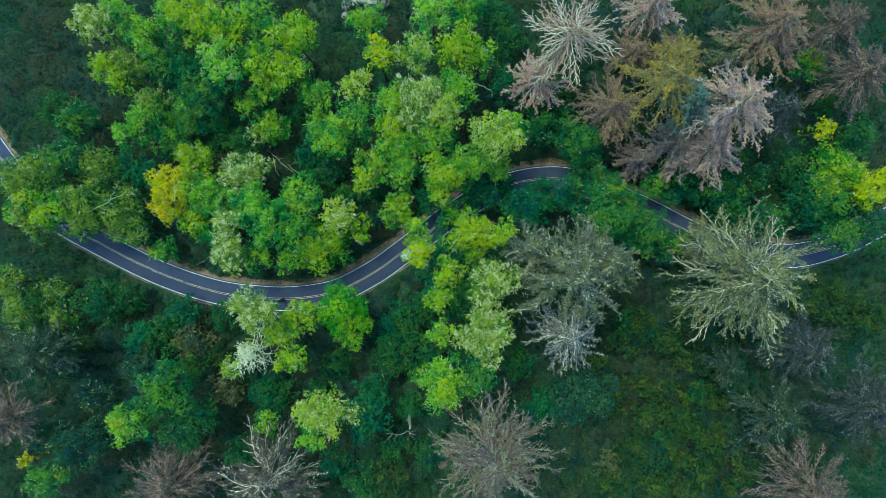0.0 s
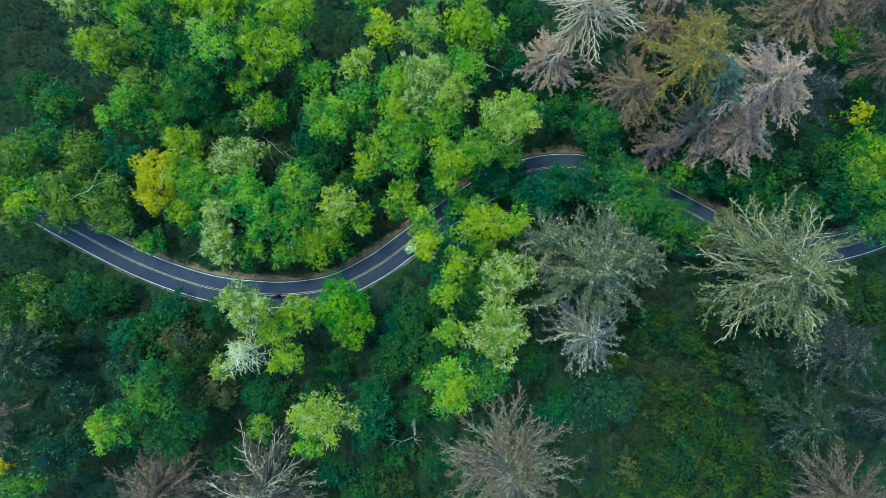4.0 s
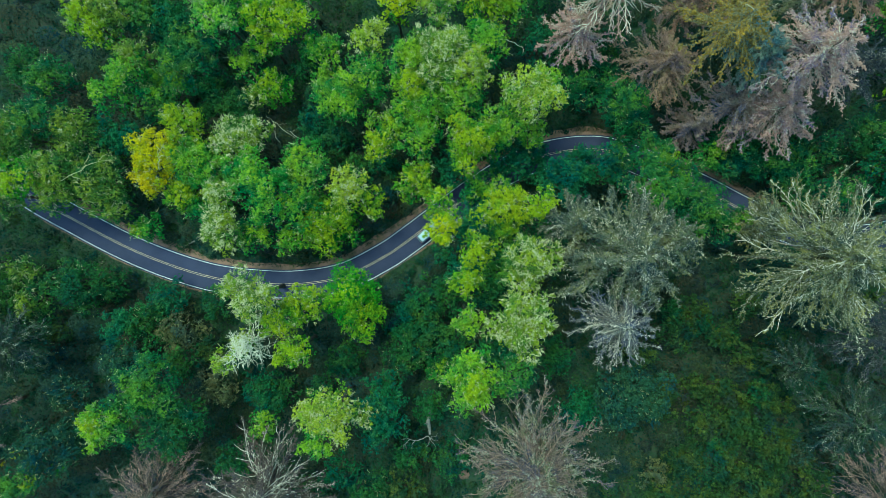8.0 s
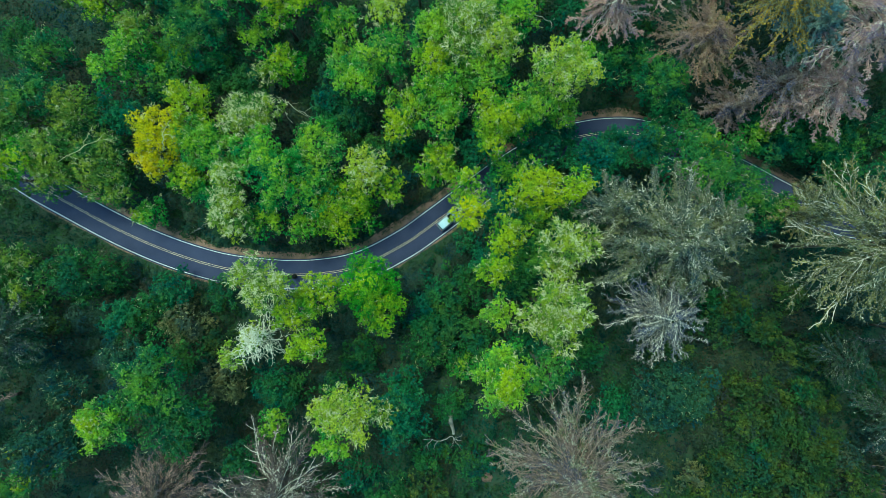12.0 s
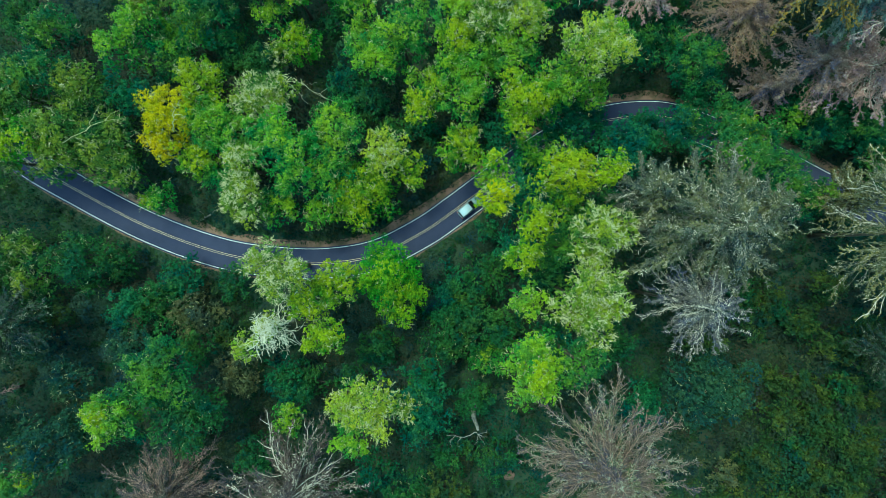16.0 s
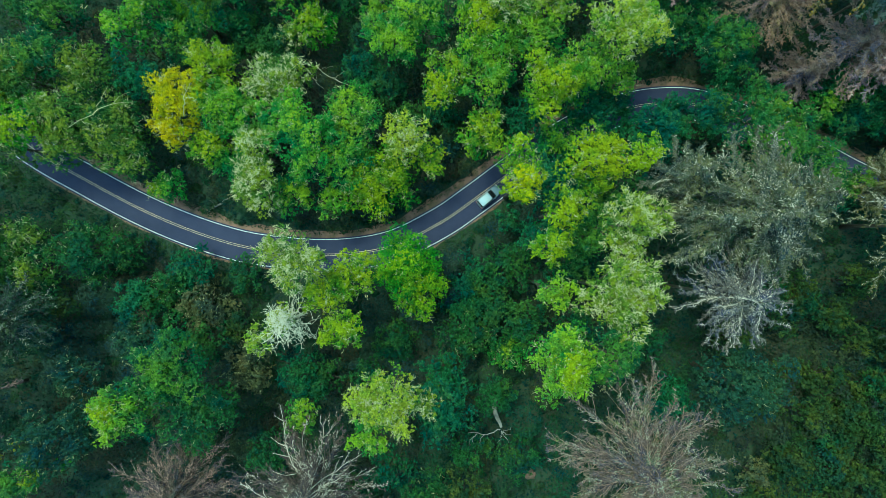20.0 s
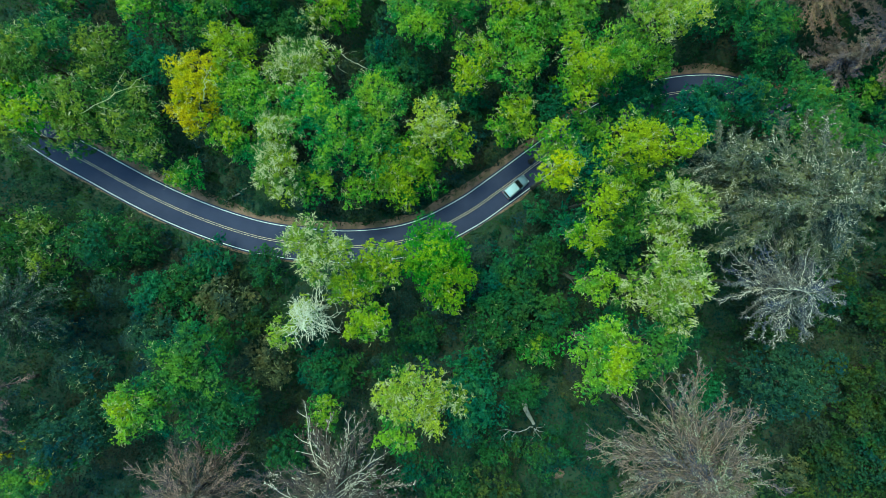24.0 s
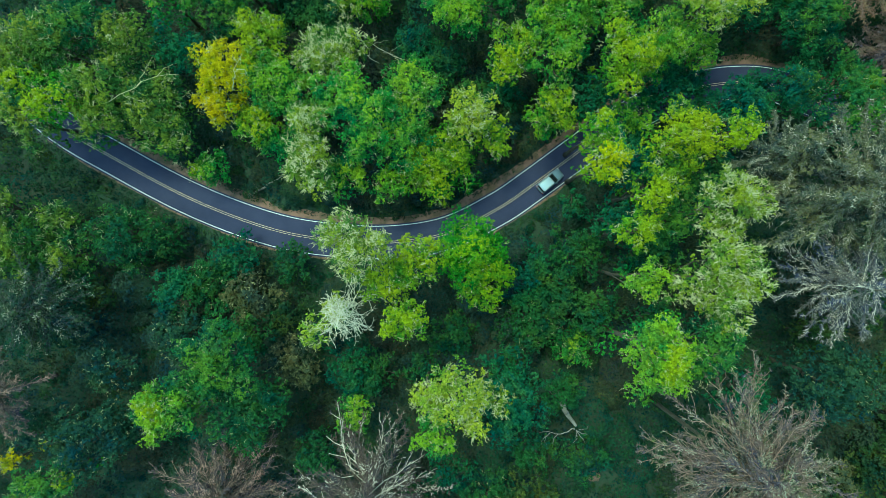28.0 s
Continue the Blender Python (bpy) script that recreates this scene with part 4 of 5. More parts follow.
broadleaf("forest", 5.3, -21.8, 14, 4.4)
broadleaf("forest", 13.9, -1.0, 14, 4.1)
broadleaf("forest", 15.3, -23.3, 12, 4.7)
broadleaf("muted", -87.5, 15.1, 12, 5.8)
broadleaf("lime", -85.5, 10.7, 12, 4.5)
broadleaf("mid", 43.6, 2.5, 10, 5.1)
broadleaf("mid", 47.9, 0.6, 8, 4.1)
broadleaf("mid", 82.8, 3.4, 11, 5.3)
broadleaf("forest", 63.5, 6.0, 6, 4.7)
broadleaf("muted", -90.7, -7.0, 10, 4.5)
broadleaf("muted", -83.0, -8.6, 8, 3.5)
broadleaf("mid", 50.5, 1.6, 9, 3.5)
broadleaf("teal", 14.9, 11.2, 6, 3.6)
broadleaf("teal", 21.7, 12.8, 7, 3.8)
broadleaf("teal", 0.7, 0.1, 17, 4.6)
broadleaf("mid", 6.8, -1.6, 17, 5.5)
broadleaf("mid", 5.2, -7.7, 17, 5.0)
broadleaf("teal", -1.0, -7.2, 16, 3.8)
broadleaf("teal", 1.9, 6.4, 9, 4.0)
broadleaf("lime", -5.0, 3.6, 21, 3.3)
# conifers: kind, place, height of the top, radius, length of the crown
conifer("white", 24.2, 40.4, 29, 9.6, 14)
conifer("deadpink", 19.2, 34.8, 18.5, 6.6, 10)
conifer("deadpink", 41.3, 47.9, 24.5, 7.0, 13)
conifer("yellow", 40.0, 30.2, 34, 8.2, 14)
conifer("yellow", 45.8, 36.8, 25.5, 6.2, 13)
conifer("rust", 46.6, 38.2, 20.5, 7.0, 12)
conifer("rust", 38.5, 39.8, 18.5, 5.2, 10)
conifer("rust", 34.4, 28.8, 19.5, 8.4, 10)
conifer("greycon", 60.2, 40.2, 19.5, 6.0, 10)
conifer("deadpink", 52.6, 26.2, 36, 8.8, 16)
conifer("deadpink", 53.2, 20.2, 22.5, 8.2, 12)
conifer("tealcon", 45.4, 27.4, 31, 6.0, 13)
conifer("dun", 46.8, 21.0, 19.5, 7.6, 10)
conifer("dun", 41.6, 19.0, 12.5, 5.4, 8)
conifer("rust", 64.2, 43.5, 25.5, 10.0, 12)
conifer("mauve", 81.4, 34.6, 25.5, 8.6, 14)
conifer("deadgrey", 66.0, 27.0, 24.5, 6.6, 13)
conifer("lichen", 54.3, -5.2, 37, 13.4, 17)
conifer("greycon", 23.2, -4.8, 38, 11.4, 16)
conifer("greycon", 16.0, 0.1, 33, 5.6, 13)
conifer("greycon", 29.8, -2.4, 35, 6.6, 14)
conifer("ash", 22.6, -15.6, 33, 6.8, 12)
conifer("deadmoss", 8.6, -35.4, 40, 10.6, 13)
conifer("bare", -34.2, -45.1, 24.5, 10.0, 13)
conifer("mauve", -56.1, -48.8, 17.5, 10.1, 10)
conifer("mauve", -88.0, -34.0, 21.5, 6.6, 12)
conifer("darkcon", -82.5, -21.5, 18.5, 8.0, 10)
conifer("deadgrey", 71.0, -19.6, 24.5, 8.6, 13)
conifer("deadgrey", 80.2, -29.6, 27.5, 9.4, 12)
conifer("darkcon", 66.0, -33.2, 22.5, 8.6, 12)
conifer("mauve", 71.4, -46.6, 25.5, 9.8, 14)
conifer("darkcon", 58.0, -24.0, 18.5, 5.0, 10)
conifer("mauve", 77.4, 43.8, 25.5, 6.8, 14)
conifer("lichen", 54.0, 1.0, 15.5, 5.4, 9)

bare_tree(-39.2, -21.4, 22, 5.2)
broadleaf("limepale", -40.0, -20.8, 14, 2.6)

# ---- undergrowth: shrubs one could count, and the joined rest ----
FLOOR = {
    "teal": foliage("shade_leaves", (0.015, 0.052, 0.027), (0.027, 0.082, 0.041), (0.047, 0.094, 0.029), 0.3, spread=0.18),
    "green": foliage("bush_leaves", (0.022, 0.052, 0.022), (0.044, 0.086, 0.032), (0.078, 0.110, 0.027), 0.25, spread=0.18),
    "olive": foliage("bramble_leaves", (0.031, 0.048, 0.024), (0.060, 0.078, 0.036), (0.098, 0.104, 0.036), 0.25, spread=0.22),
    "brown": foliage("dull_bramble_leaves", (0.033, 0.042, 0.024), (0.060, 0.062, 0.037), (0.082, 0.068, 0.042), 0.3, spread=0.18),
    "grey": foliage("dull_grey_green_leaves", (0.025, 0.052, 0.035), (0.047, 0.082, 0.058), (0.070, 0.089, 0.058), 0.25, spread=0.18),
}
SHRUB_LABEL = {"teal": "dark blue-green leafy shrub on the forest floor", "green": "mid-green leafy shrub on the forest floor",
               "olive": "yellowish-olive bramble on the forest floor", "brown": "dull brownish bramble on the forest floor",
               "grey": "dull grey-green shrub on the forest floor"}


def floor_kind(x, y, u):
    """Which undergrowth grows here: olive to the south-east, dull brambles to the west, more blue-green in the middle
    and at the far south-east.
    """
    w = {"teal": 0.8, "green": 1.0, "olive": 0.65, "brown": 0.35, "grey": 0.55}
    if x > 15 and y < -8:
        w["olive"] += 1.0
        w["brown"] += 0.45
        w["teal"] *= 0.6
    if x > 56 and y < -8:
        w["olive"] *= 0.25
        w["teal"] += 1.2
        w["grey"] += 0.8
    if x < -20 and (y > 14 or y < -8):
        w["brown"] += 0.5
        w["olive"] += 0.2
    if x < -60 and (y > 14 or y < -8):
        w["brown"] += 0.9
        w["grey"] += 0.9
        w["teal"] *= 0.5
    u *= sum(w.values())
    for kind, v in w.items():
        u -= v
        if u <= 0:
            return kind
    return "teal"


rng = np.random.default_rng(11)
lumps, cells = [], {}
for tries, small, large, apart in ((14000, 1.5, 3.6, 0.66), (26000, 0.7, 1.4, 0.58)):
    for _ in range(tries):
        x, y = rng.uniform(-108, 108), rng.uniform(-64, 64)
        r = small + (large - small) * rng.uniform(0, 1) ** 1.4
        key = (int(x // 5), int(y // 5))
        if any((x - u) ** 2 + (y - v) ** 2 < (apart * (r + w)) ** 2 for i in (-1, 0, 1) for j in (-1, 0, 1) for u, v, w in cells.get((key[0] + i, key[1] + j), ())):
            continue
        cells.setdefault(key, []).append((x, y, r))
        lumps.append((x, y, r))
gap = road_gap([s[0] for s in lumps], [s[1] for s in lumps])
lumps = [(x, y, r, r * rng.uniform(0.8, 2.0) * (1.4 if r > 1.5 else 0.7)) for (x, y, r), g in zip(lumps, gap) if g > LANE + 0.4 + 0.95 * r and math.hypot(x, y + 48) > r + 0.8]
STEP = 0.5
tops = np.zeros((460, 300))
for x, y, r, h in lumps:
    i0, i1 = max(0, int((x - r + 115) / STEP)), int((x + r + 115) / STEP) + 2
    j0, j1 = max(0, int((y - r + 75) / STEP)), int((y + r + 75) / STEP) + 2
    ii, jj = np.meshgrid(np.arange(i0, min(i1, 460)), np.arange(j0, min(j1, 300)), indexing="ij")
    q = 1 - ((ii * STEP - 115 - x) ** 2 + (jj * STEP - 75 - y) ** 2) / (r * r)
    tops[i0:i0 + ii.shape[0], j0:j0 + ii.shape[1]] = np.maximum(tops[i0:i0 + ii.shape[0], j0:j0 + ii.shape[1]], h * np.sqrt(np.clip(q, 0, 1)))
TREES = np.array(PLANTED)


def shaded(x, y):
    return bool((((TREES[:, 0] - x) ** 2 + (TREES[:, 1] - y) ** 2) < (0.75 * TREES[:, 2]) ** 2).any())


def lump_leaves(rng, x, y, r, h, cover, size):
    n = int(cover * 3.6 * r * r / (1.7 * size * size * 0.6))
    d = unit(rng.normal(size=(n * 2, 3)) + np.array([0, 0, 0.5]))
    d = d[d[:, 2] > 0.05][:n]
    k = max(8, int(7 * r * r))
    tuft = unit(rng.normal(size=(k, 3)) + np.array([0, 0, 0.5]))
    close = np.clip((np.max(d @ tuft.T, axis=1) - 0.86) / 0.14, 0, 1)
    reach = 0.70 + 0.40 * close + rng.normal(0, 0.05, len(d))
    p = d * reach[:, None] * np.array([r, r, h])
    i = np.clip(((p[:, 0] + x + 115) / STEP + 0.5).astype(int), 0, 459)
    j = np.clip(((p[:, 1] + y + 75) / STEP + 0.5).astype(int), 0, 299)
    p = p[(p[:, 2] > tops[i, j] * 0.78 - 0.25)]
    s = size * rng.uniform(0.6, 1.35, len(p))
    return leaves_at(rng, p, unit(p / np.array([r, r, h])) * 0.8 + rng.normal(0, 0.33, p.shape) + np.array([0, 0, 0.5]), s, s * 0.6)


open_spots = [s for s in lumps if not shaded(s[0], s[1])]
single = set(sorted(open_spots, key=lambda s: (s[0] + 15) ** 2 / 3 + (s[1] + 8) ** 2)[:290])
rest = {kind: [] for kind in FLOOR}
for x, y, r, h in lumps:
    drift = 0.5 + 1.1 * noise.noise((x * 0.07, y * 0.07, 2.3)) + rng.uniform(-0.16, 0.16)
    kind = floor_kind(x, y, min(max(drift, 0.0), 0.999)) if r > 1.5 else "teal" if rng.uniform(0, 1) < 0.6 else "green"
    base = gz(x, y) - 0.1
    near = (x, y, r, h) in single
    dark = shaded(x, y)
    q = lump_leaves(rng, x, y, r, h, 0.7 if dark and abs(y) > 22 else (1.35 if near else 1.2), 0.19 if near else 0.235)
    if len(q) < 20:
        continue
    if near:
        bush = new("shrub")
        bush.location = (x, y, base)
        tagged(bush, SHRUB_LABEL[kind], "shrub", "shrubs of the undergrowth")
        tagged(part_of("foliage", sheet_mesh("foliage", q), FLOOR[kind], bush), kind="stuff")
    else:
        rest[kind].append(q + np.array([x, y, base]))
for kind, q in rest.items():
    ob = new("undergrowth", sheet_mesh("undergrowth", np.concatenate(q)))
    ob.data.materials.append(FLOOR[kind])
    tagged(ob, "dense leafy undergrowth covering the forest floor", "undergrowth", kind="stuff")

# ---- low grass and herbs along the verges ----
rng = np.random.default_rng(21)
n = 20000
k = rng.integers(30, len(ROAD) - 30, n)
inner = rng.uniform(0, 1, n) < 0.45
off = np.where(inner, LANE + 0.85 + 2.8 * rng.uniform(0, 1, n) ** 0.8, -(LANE + 0.38 + 3.0 * rng.uniform(0, 1, n) ** 0.9))
p = ROAD[k] + SIDE[k] * off[:, None] + unit(np.gradient(ROAD, axis=0))[k] * rng.uniform(-0.5, 0.5, (n, 1))
rise = rng.uniform(0.02, 0.35, n) * np.clip((np.abs(off) - LANE) / 1.5, 0.15, 1)
c = np.stack([p[:, 0], p[:, 1], ground_z(p[:, 0], p[:, 1]) + rise + 0.06], axis=1)
ob = new("verge_grass", sheet_mesh("verge_grass", leaves_at(rng, c, rng.normal(0, 0.5, (n, 3)) + np.array([0, 0, 1.0]), 0.26, 0.09)))
ob.data.materials.append(FLOOR["green"])
tagged(ob, "low green grass and herbs along the road", "grass", kind="stuff")

# ---- low herbs over the open forest floor ----
n = 60000
x, y = rng.uniform(-112, 112, n), rng.uniform(-66, 66, n)
keep = road_gap(x, y) > LANE + 1.9
x, y = x[keep], y[keep]
n = len(x)
c = np.stack([x, y, ground_z(x, y) + rng.uniform(0.03, 0.5, n)], axis=1)
ob = new("forest_herbs", sheet_mesh("forest_herbs", leaves_at(rng, c, rng.normal(0, 0.45, (n, 3)) + np.array([0, 0, 1.0]), rng.uniform(0.2, 0.42, n), rng.uniform(0.12, 0.24, n))))
ob.data.materials.append(FLOOR["teal"])
tagged(ob, "low ferns and herbs over the forest floor", "herbs", kind="stuff")

# ---- the forest goes on a little way outside the view ----
models = [o for o in scene.objects if o.parent is None and o.name.split(".")[0] in ("broadleaf_tree", "small_tree") and "green" in str(o.get("label"))]
models = [o for o in models if sum(len(p.data.polygons) for p in o.children) < 6500][:12]
made = []
for _ in range(900):
    x, y = rng.uniform(-138, 138), rng.uniform(-92, 92)
    if (abs(x) < 115 and abs(y) < 70) or road_gap(x, y)[0] < 8 or any((x - u) ** 2 + (y - v) ** 2 < 180 for u, v in made) or len(made) >= 16:
        continue
    made.append((x, y))
    copy_thing(models[len(made) % len(models)], Matrix.Translation((x, y, gz(x, y))) @ Matrix.Rotation(rng.uniform(0, 6.28), 4, "Z"))


# ---- dead wood ----
def dead_wood(name, label, category, runs, material):
    """Dead wood made of bending tapered limbs: each run is (points, thickness)."""
    ob = new(name)
    base = np.array(runs[0][0][0], dtype=float)
    ob.location = base
    tagged(ob, label, category)
    for i, (pts, thick) in enumerate(runs):
        pts = np.array(pts, dtype=float) - base
        span = np.linalg.norm(pts[-1] - pts[0])
        line = spline(pts, max(0.2, span / 9))
        line[1:] += np.random.default_rng(i + 5).normal(0, min(0.05 + 0.012 * span, 0.12), line[1:].shape)
        part_of("limb" if i or category == "branch" else "trunk", tube("limb", line, np.linspace(thick, thick * 0.3, len(line)), 7), material, ob)
    return ob


g0 = gz(-6.8, -34.3)
dead_wood("dead_snag", "broken dead trunk standing bare and bleached grey", "snag", [
    ([(-6.8, -34.2, g0 - 0.3), (-6.8, -34.6, 10), (-6.7, -35.3, 14), (-6.6, -35.7, 17.6)], 0.66),
    ([(-6.7, -36.0, 17.6), (-8.8, -36.7, 17.8), (-11.4, -36.4, 17.2)], 0.085),
    ([(-9.0, -36.7, 17.7), (-9.6, -37.6, 17.6), (-9.3, -38.4, 17.4)], 0.045),
    ([(-10.0, -36.6, 17.5), (-10.7, -37.4, 17.5), (-10.4, -38.3, 17.1)], 0.045),
    ([(-10.3, -37.0, 17.4), (-11.0, -37.6, 17.2), (-11.1, -38.4, 17.0)], 0.035),
    ([(-6.6, -36.0, 18), (-5.8, -36.4, 18.3), (-5.0, -36.4, 18.3)], 0.07),
    ([(-6.6, -36.0, 18), (-6.0, -36.9, 18.4), (-5.3, -37.6, 18.3)], 0.06),
    ([(-6.6, -36.0, 18), (-6.7, -36.9, 18.6), (-7.2, -37.6, 18.6)], 0.05),
    ([(-6.6, -36.0, 18), (-5.7, -35.7, 18.6), (-5.2, -35.2, 18.8)], 0.05),
    ([(-6.8, -35.2, 13.6), (-7.3, -34.4, 15.4), (-7.2, -34.1, 16.0)], 0.10)], GREY_BARK)
dead_wood("dead_branch", "long bare white branch among the leaves", "branch", [
    ([(-72.6, 7.4, 14.0), (-67.2, 9.5, 15.6), (-64.1, 10.8, 16.2), (-61.0, 10.9, 16.6)], 0.05),
    ([(-67.2, 9.5, 15.6), (-65.6, 11.6, 16.4), (-64.4, 13.4, 16.6)], 0.04),
    ([(-64.1, 10.8, 16.2), (-62.6, 12.0, 16.6), (-61.4, 12.4, 16.8)], 0.03),
    ([(-69.5, 8.6, 15.0), (-67.5, 7.6, 15.5), (-66.0, 7.7, 15.6)], 0.03)], PALE_BARK)
dead_wood("dead_branch", "short forked bare branch among golden leaves", "branch", [
    ([(-54.6, 9.6, 14.0), (-53.6, 11.4, 16.4), (-52.3, 13.8, 17.4)], 0.07),
    ([(-53.6, 11.4, 16.4), (-52.4, 11.6, 17.0), (-51.2, 10.8, 17.2)], 0.05),
    ([(-53.0, 12.6, 17.0), (-53.8, 13.6, 17.4)], 0.035)], PALE_BARK)
dead_wood("fallen_log", "thin fallen grey log beside the road", "log", [
    ([(-56.4, -3.9, 0.25), (-54.0, -2.5, 0.6), (-51.2, -0.9, 1.4)], 0.22),
    ([(-55.2, -3.2, 0.4), (-55.6, -2.4, 0.8), (-56.3, -2.1, 0.9)], 0.07)], GREY_BARK)
dead_wood("fallen_branch", "forked bleached branch lying over undergrowth", "branch", [
    ([(6.4, 36.4, 5.2), (8.7, 35.5, 5.8), (10.3, 34.7, 6.0), (11.7, 35.3, 6.2)], 0.10),
    ([(10.3, 34.7, 6.0), (10.7, 33.9, 6.0), (10.5, 33.2, 6.0)], 0.07)], WHITE_BARK)
for a, e in (((-41, 23.3), (-32.0, 16.3)), ((-38.0, 21.0), (-30.0, 15.7)), ((-39.2, 20.4), (-34.9, 15.4))):
    z0 = gz(*a)
    dead_wood("leaning_pole", "thin pale dead trunk leaning in shade", "dead trunk", [
        ([(a[0], a[1], z0 - 0.2), ((a[0] + e[0]) / 2, (a[1] + e[1]) / 2, 4.0), (e[0], e[1], 8.6)], 0.08),
        ([((a[0] + e[0]) / 2, (a[1] + e[1]) / 2, 4.0), (e[0] - 1.5, e[1] + 3.4, 6.4)], 0.03)], LICHEN_BARK)


# ---- a bare patch with pale rocks ----
def rock(x, y, r, seed):
    rng = np.random.default_rng(seed)
    bm = bmesh.new()
    bmesh.ops.create_icosphere(bm, subdivisions=3, radius=1.0)
    cuts = [(Vector(unit(rng.normal(size=3))), rng.uniform(0.62, 0.9)) for _ in range(9)]
    for v in bm.verts:
        for nrm, lim in cuts:
            over = v.co.dot(nrm) - lim
            if over > 0:
                v.co -= nrm * over
        v.co *= r * (1 + 0.06 * noise.noise(v.co * 3))
        v.co.z *= 0.55
    me = bpy.data.meshes.new("boulder")
    bm.to_mesh(me)
    bm.free()
    ob = new("boulder", me)
    me.materials.append(ROCK)
    ob.location = (x, y, gz(x, y) + 0.25 * r)
    return tagged(ob, "pale pinkish-grey boulder in a small clearing", "rock", "boulders of the clearing")


m, t, b = shader("pale_rock", 0.9)
n1, n2 = noise_node(t, 0.8, 5.0), noise_node(t, 7.0, 4.0)
c = mix(t, ramp(t, n1.outputs["Fac"], 0.4, 0.65), (0.40, 0.35, 0.34), (0.27, 0.23, 0.22))
c = mix(t, ramp(t, n2.outputs["Fac"], 0.55, 0.85), c, (0.50, 0.46, 0.44))
link(t, c, b.inputs["Base Color"])
bump(t, b, n2.outputs["Fac"], 0.7, 0.08)
ROCK = m
for i, (x, y, r) in enumerate(((-22.6, 57.6, 1.7), (-20.2, 58.6, 1.6), (-16.6, 58.0, 2.3), (-14.0, 58.2, 1.7), (-18.4, 59.8, 2.2), (-23.2, 55.2, 1.0))):
    rock(x, y, r, 70 + i)

# ---- a car on the road ----
def car_paint(name, low, high):
    m, t, b = shader(name, 0.3)
    b.inputs["Metallic"].default_value, b.inputs["Coat Weight"].default_value = 0.35, 0.6
    n1 = noise_node(t, 30.0, 2.0)
    link(t, mix(t, ramp(t, n1.outputs["Fac"], 0.3, 0.8), low, high), b.inputs["Base Color"])
    return m


PAINT = car_paint("blue_grey_paint", (0.17, 0.23, 0.29), (0.21, 0.27, 0.33))
ROOF_PAINT = car_paint("pale_blue_paint", (0.42, 0.52, 0.60), (0.48, 0.58, 0.65))


def plain(name, colour, rough, metal=0.0):
    m, t, b = shader(name, rough)
    n = noise_node(t, 18.0, 3.0)
    link(t, mix(t, ramp(t, n.outputs["Fac"], 0.35, 0.75), colour, tuple(v * 0.8 for v in colour)), b.inputs["Base Color"])
    b.inputs["Metallic"].default_value = metal
    return m


GLASS, RUBBER, ALLOY, TRIM = plain("dark_car_glass", (0.012, 0.016, 0.02), 0.08), plain("tyre_rubber", (0.02, 0.02, 0.02), 0.9), plain("alloy", (0.55, 0.56, 0.58), 0.35, 0.9), plain("black_trim", (0.03, 0.03, 0.032), 0.6)
LAMP, TAIL = plain("lamp_glass", (0.80, 0.82, 0.85), 0.15), plain("tail_lamp", (0.45, 0.02, 0.02), 0.2)


def loft(name, stations, material, parent, label=""):
    """A body through rounded cross-sections: (x, half width, low, high, rounding)."""
    rows = []
    for x, w, lo, hi, k in stations:
        ring = []
        for a in np.linspace(0, 2 * math.pi, 20, endpoint=False):
            ca, sa = math.cos(a), math.sin(a)
            ring.append((x, math.copysign(abs(ca) ** k, ca) * w, (lo + hi) / 2 + math.copysign(abs(sa) ** k, sa) * (hi - lo) / 2))
        rows.append(ring)
    return part_of(name, smooth(grid_mesh(name, rows)), material, parent, label)


def box(name, size, at, material, parent, label="", bevel=0.02):
    bm = bmesh.new()
    bmesh.ops.create_cube(bm, size=1.0, matrix=Matrix.Translation(at) @ Matrix.Diagonal((*size, 1)))
    bmesh.ops.bevel(bm, geom=bm.edges[:], offset=bevel, segments=2, affect="EDGES")
    return part(name, bm, material, parent, label)


def disc(name, r, w, at, material, parent):
    rows = []
    for y, k in ((-w / 2, 0.86), (-w / 2 * 0.8, 1.0), (w / 2 * 0.8, 1.0), (w / 2, 0.86)):
        rows.append([(at[0] + r * k * math.cos(a), at[1] + y, at[2] + r * k * math.sin(a)) for a in np.linspace(0, 2 * math.pi, 24, endpoint=False)])
    return part_of(name, smooth(grid_mesh(name, rows)), material, parent)


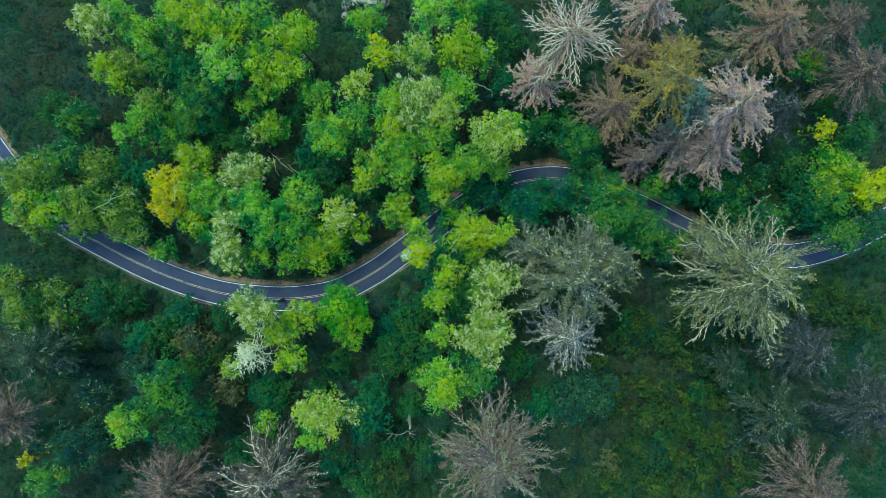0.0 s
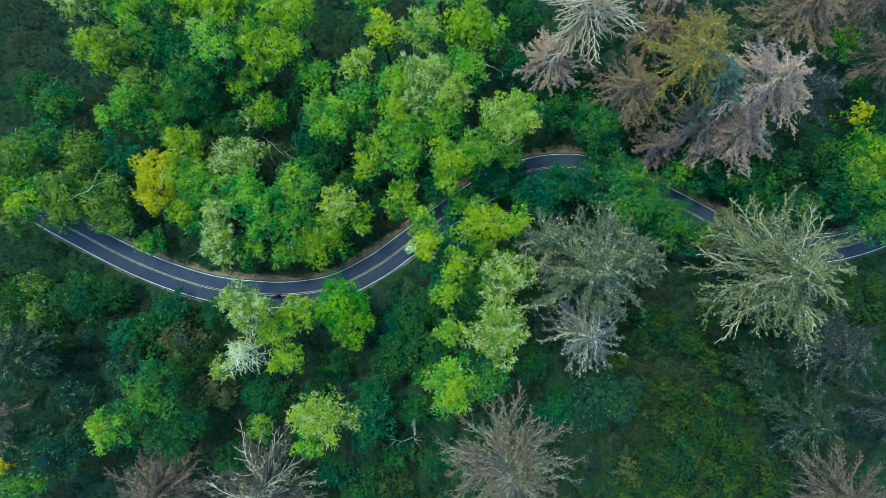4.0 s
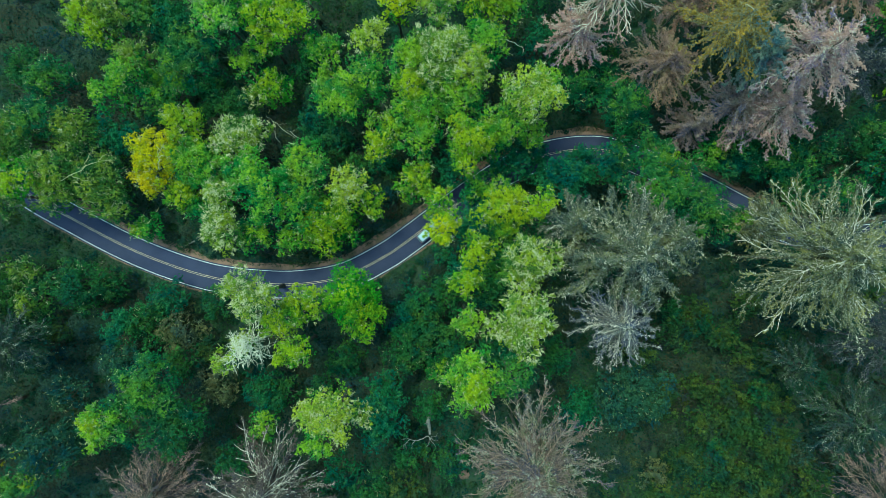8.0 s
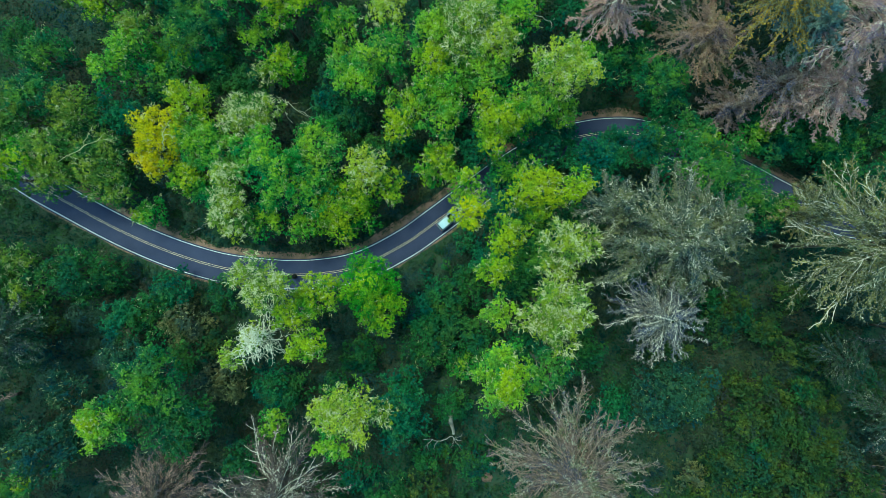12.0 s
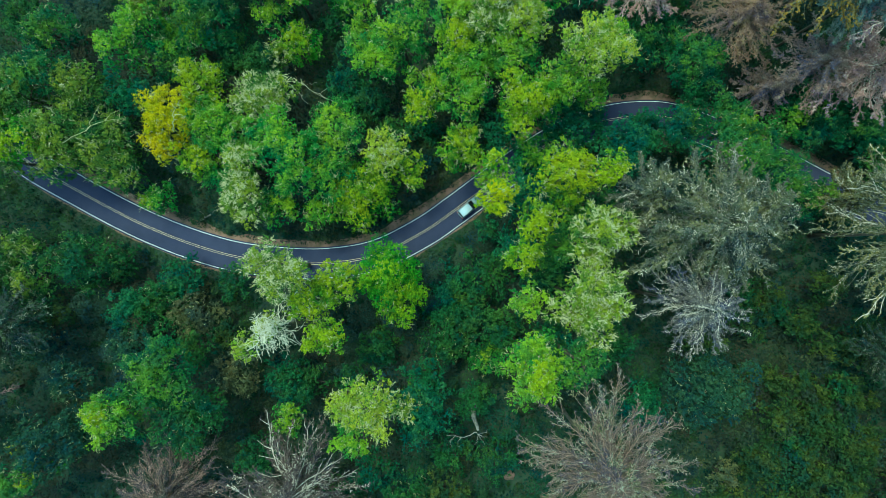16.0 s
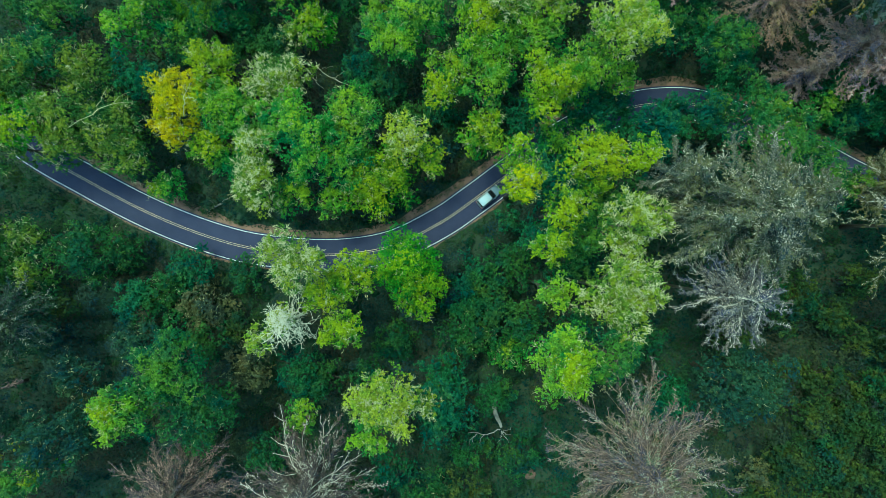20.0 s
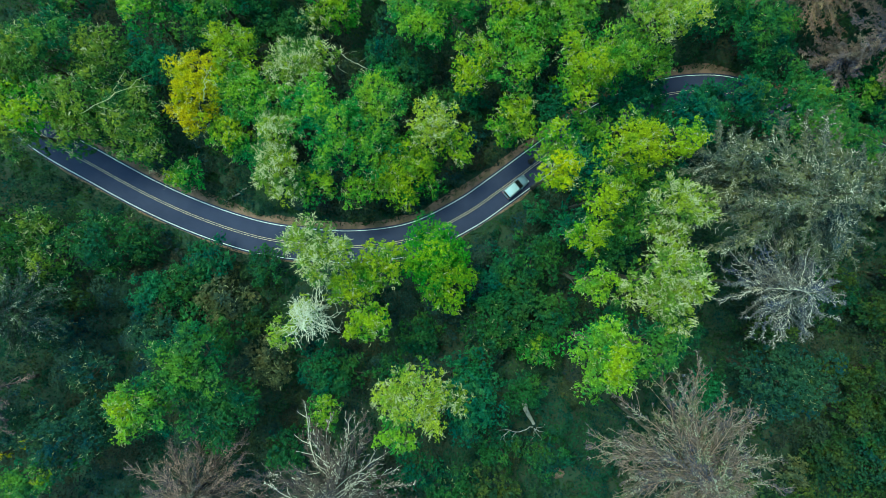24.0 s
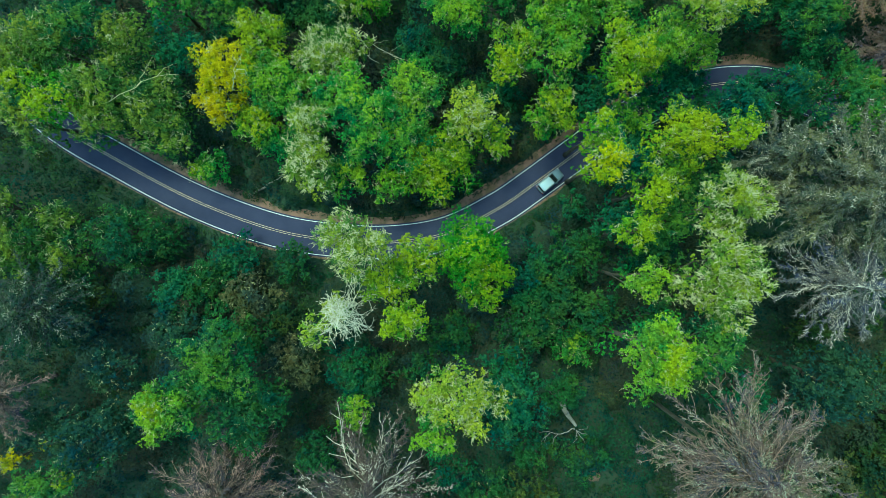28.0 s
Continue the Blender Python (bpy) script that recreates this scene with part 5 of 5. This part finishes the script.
def car(m4):
    ob = new("car")
    ob.matrix_basis = m4
    tagged(ob, "blue-grey estate car with pale roof on the asphalt road", "car")
    loft("body", [(-2.34, 0.60, 0.48, 0.86, 0.5), (-2.28, 0.84, 0.34, 1.00, 0.45), (-1.9, 0.91, 0.27, 1.05, 0.4), (-0.6, 0.93, 0.25, 1.02, 0.38), (0.7, 0.93, 0.25, 1.00, 0.38),
                  (1.5, 0.91, 0.27, 0.96, 0.42), (2.1, 0.84, 0.32, 0.86, 0.45), (2.34, 0.60, 0.42, 0.72, 0.5)], PAINT, ob)
    loft("greenhouse", [(-2.15, 0.70, 0.95, 1.10, 0.4), (-1.95, 0.74, 0.95, 1.46, 0.4), (-1.0, 0.76, 0.95, 1.58, 0.4), (0.1, 0.75, 0.95, 1.56, 0.4), (0.55, 0.73, 0.95, 1.34, 0.4), (1.05, 0.72, 0.93, 1.02, 0.4)], GLASS, ob, "dark tinted windows")
    loft("roof", [(-2.0, 0.64, 1.44, 1.50, 0.5), (-1.85, 0.70, 1.48, 1.57, 0.5), (-1.0, 0.72, 1.54, 1.63, 0.5), (0.0, 0.70, 1.53, 1.61, 0.5), (0.22, 0.64, 1.47, 1.55, 0.5)], ROOF_PAINT, ob, "pale blue roof")
    for s in (-1, 1):
        box("roof_rail", (1.7, 0.04, 0.05), (-0.9, s * 0.63, 1.66), ALLOY, ob, "thin metal roof rail", 0.01)
        box("side_mirror", (0.14, 0.20, 0.13), (0.62, s * 1.0, 1.02), PAINT, ob, bevel=0.03)
        box("headlight", (0.16, 0.34, 0.14), (2.20, s * 0.60, 0.70), LAMP, ob, "clear glass headlight", 0.03)
        box("tail_light", (0.10, 0.24, 0.26), (-2.27, s * 0.66, 0.88), TAIL, ob, "red tail light", 0.03)
        box("door_handle", (0.20, 0.03, 0.04), (-0.15, s * 0.935, 0.86), TRIM, ob, bevel=0.01)
        for x in (-1.38, 1.42):
            wheel = disc("wheel", 0.24, 0.20, (x, s * 0.82, 0.33), ALLOY, ob)
            disc("tyre", 0.33, 0.19, (x, s * 0.815, 0.33), RUBBER, wheel)
    box("front_bumper", (0.14, 1.30, 0.20), (2.28, 0, 0.44), TRIM, ob, "black plastic bumper", 0.04)
    box("rear_bumper", (0.14, 1.40, 0.20), (-2.28, 0, 0.46), TRIM, ob, "black plastic bumper", 0.04)
    return ob


car(pose(-7.5, -0.8, 0.01, 0, 0, 41.5))


# ---- a small patch of bare soil in the undergrowth ----
bm = bmesh.new()
bmesh.ops.create_icosphere(bm, subdivisions=4, radius=1.0)
for v in bm.verts:
    bumpy = 1 + 0.22 * noise.noise(v.co * 1.7) + 0.07 * noise.noise(v.co * 6)
    v.co = Vector((v.co.x * 1.1 * bumpy, v.co.y * 0.9 * bumpy, v.co.z * 0.45 * bumpy))
me = bpy.data.meshes.new("soil_mound")
bm.to_mesh(me)
bm.free()
me.materials.append(SOIL)
ob = new("soil_mound", smooth(me))
ob.location = (0.0, -48.0, gz(0.0, -48.0) + 0.1)
tagged(ob, "small mound of bare reddish-brown soil among bushes", "soil mound")
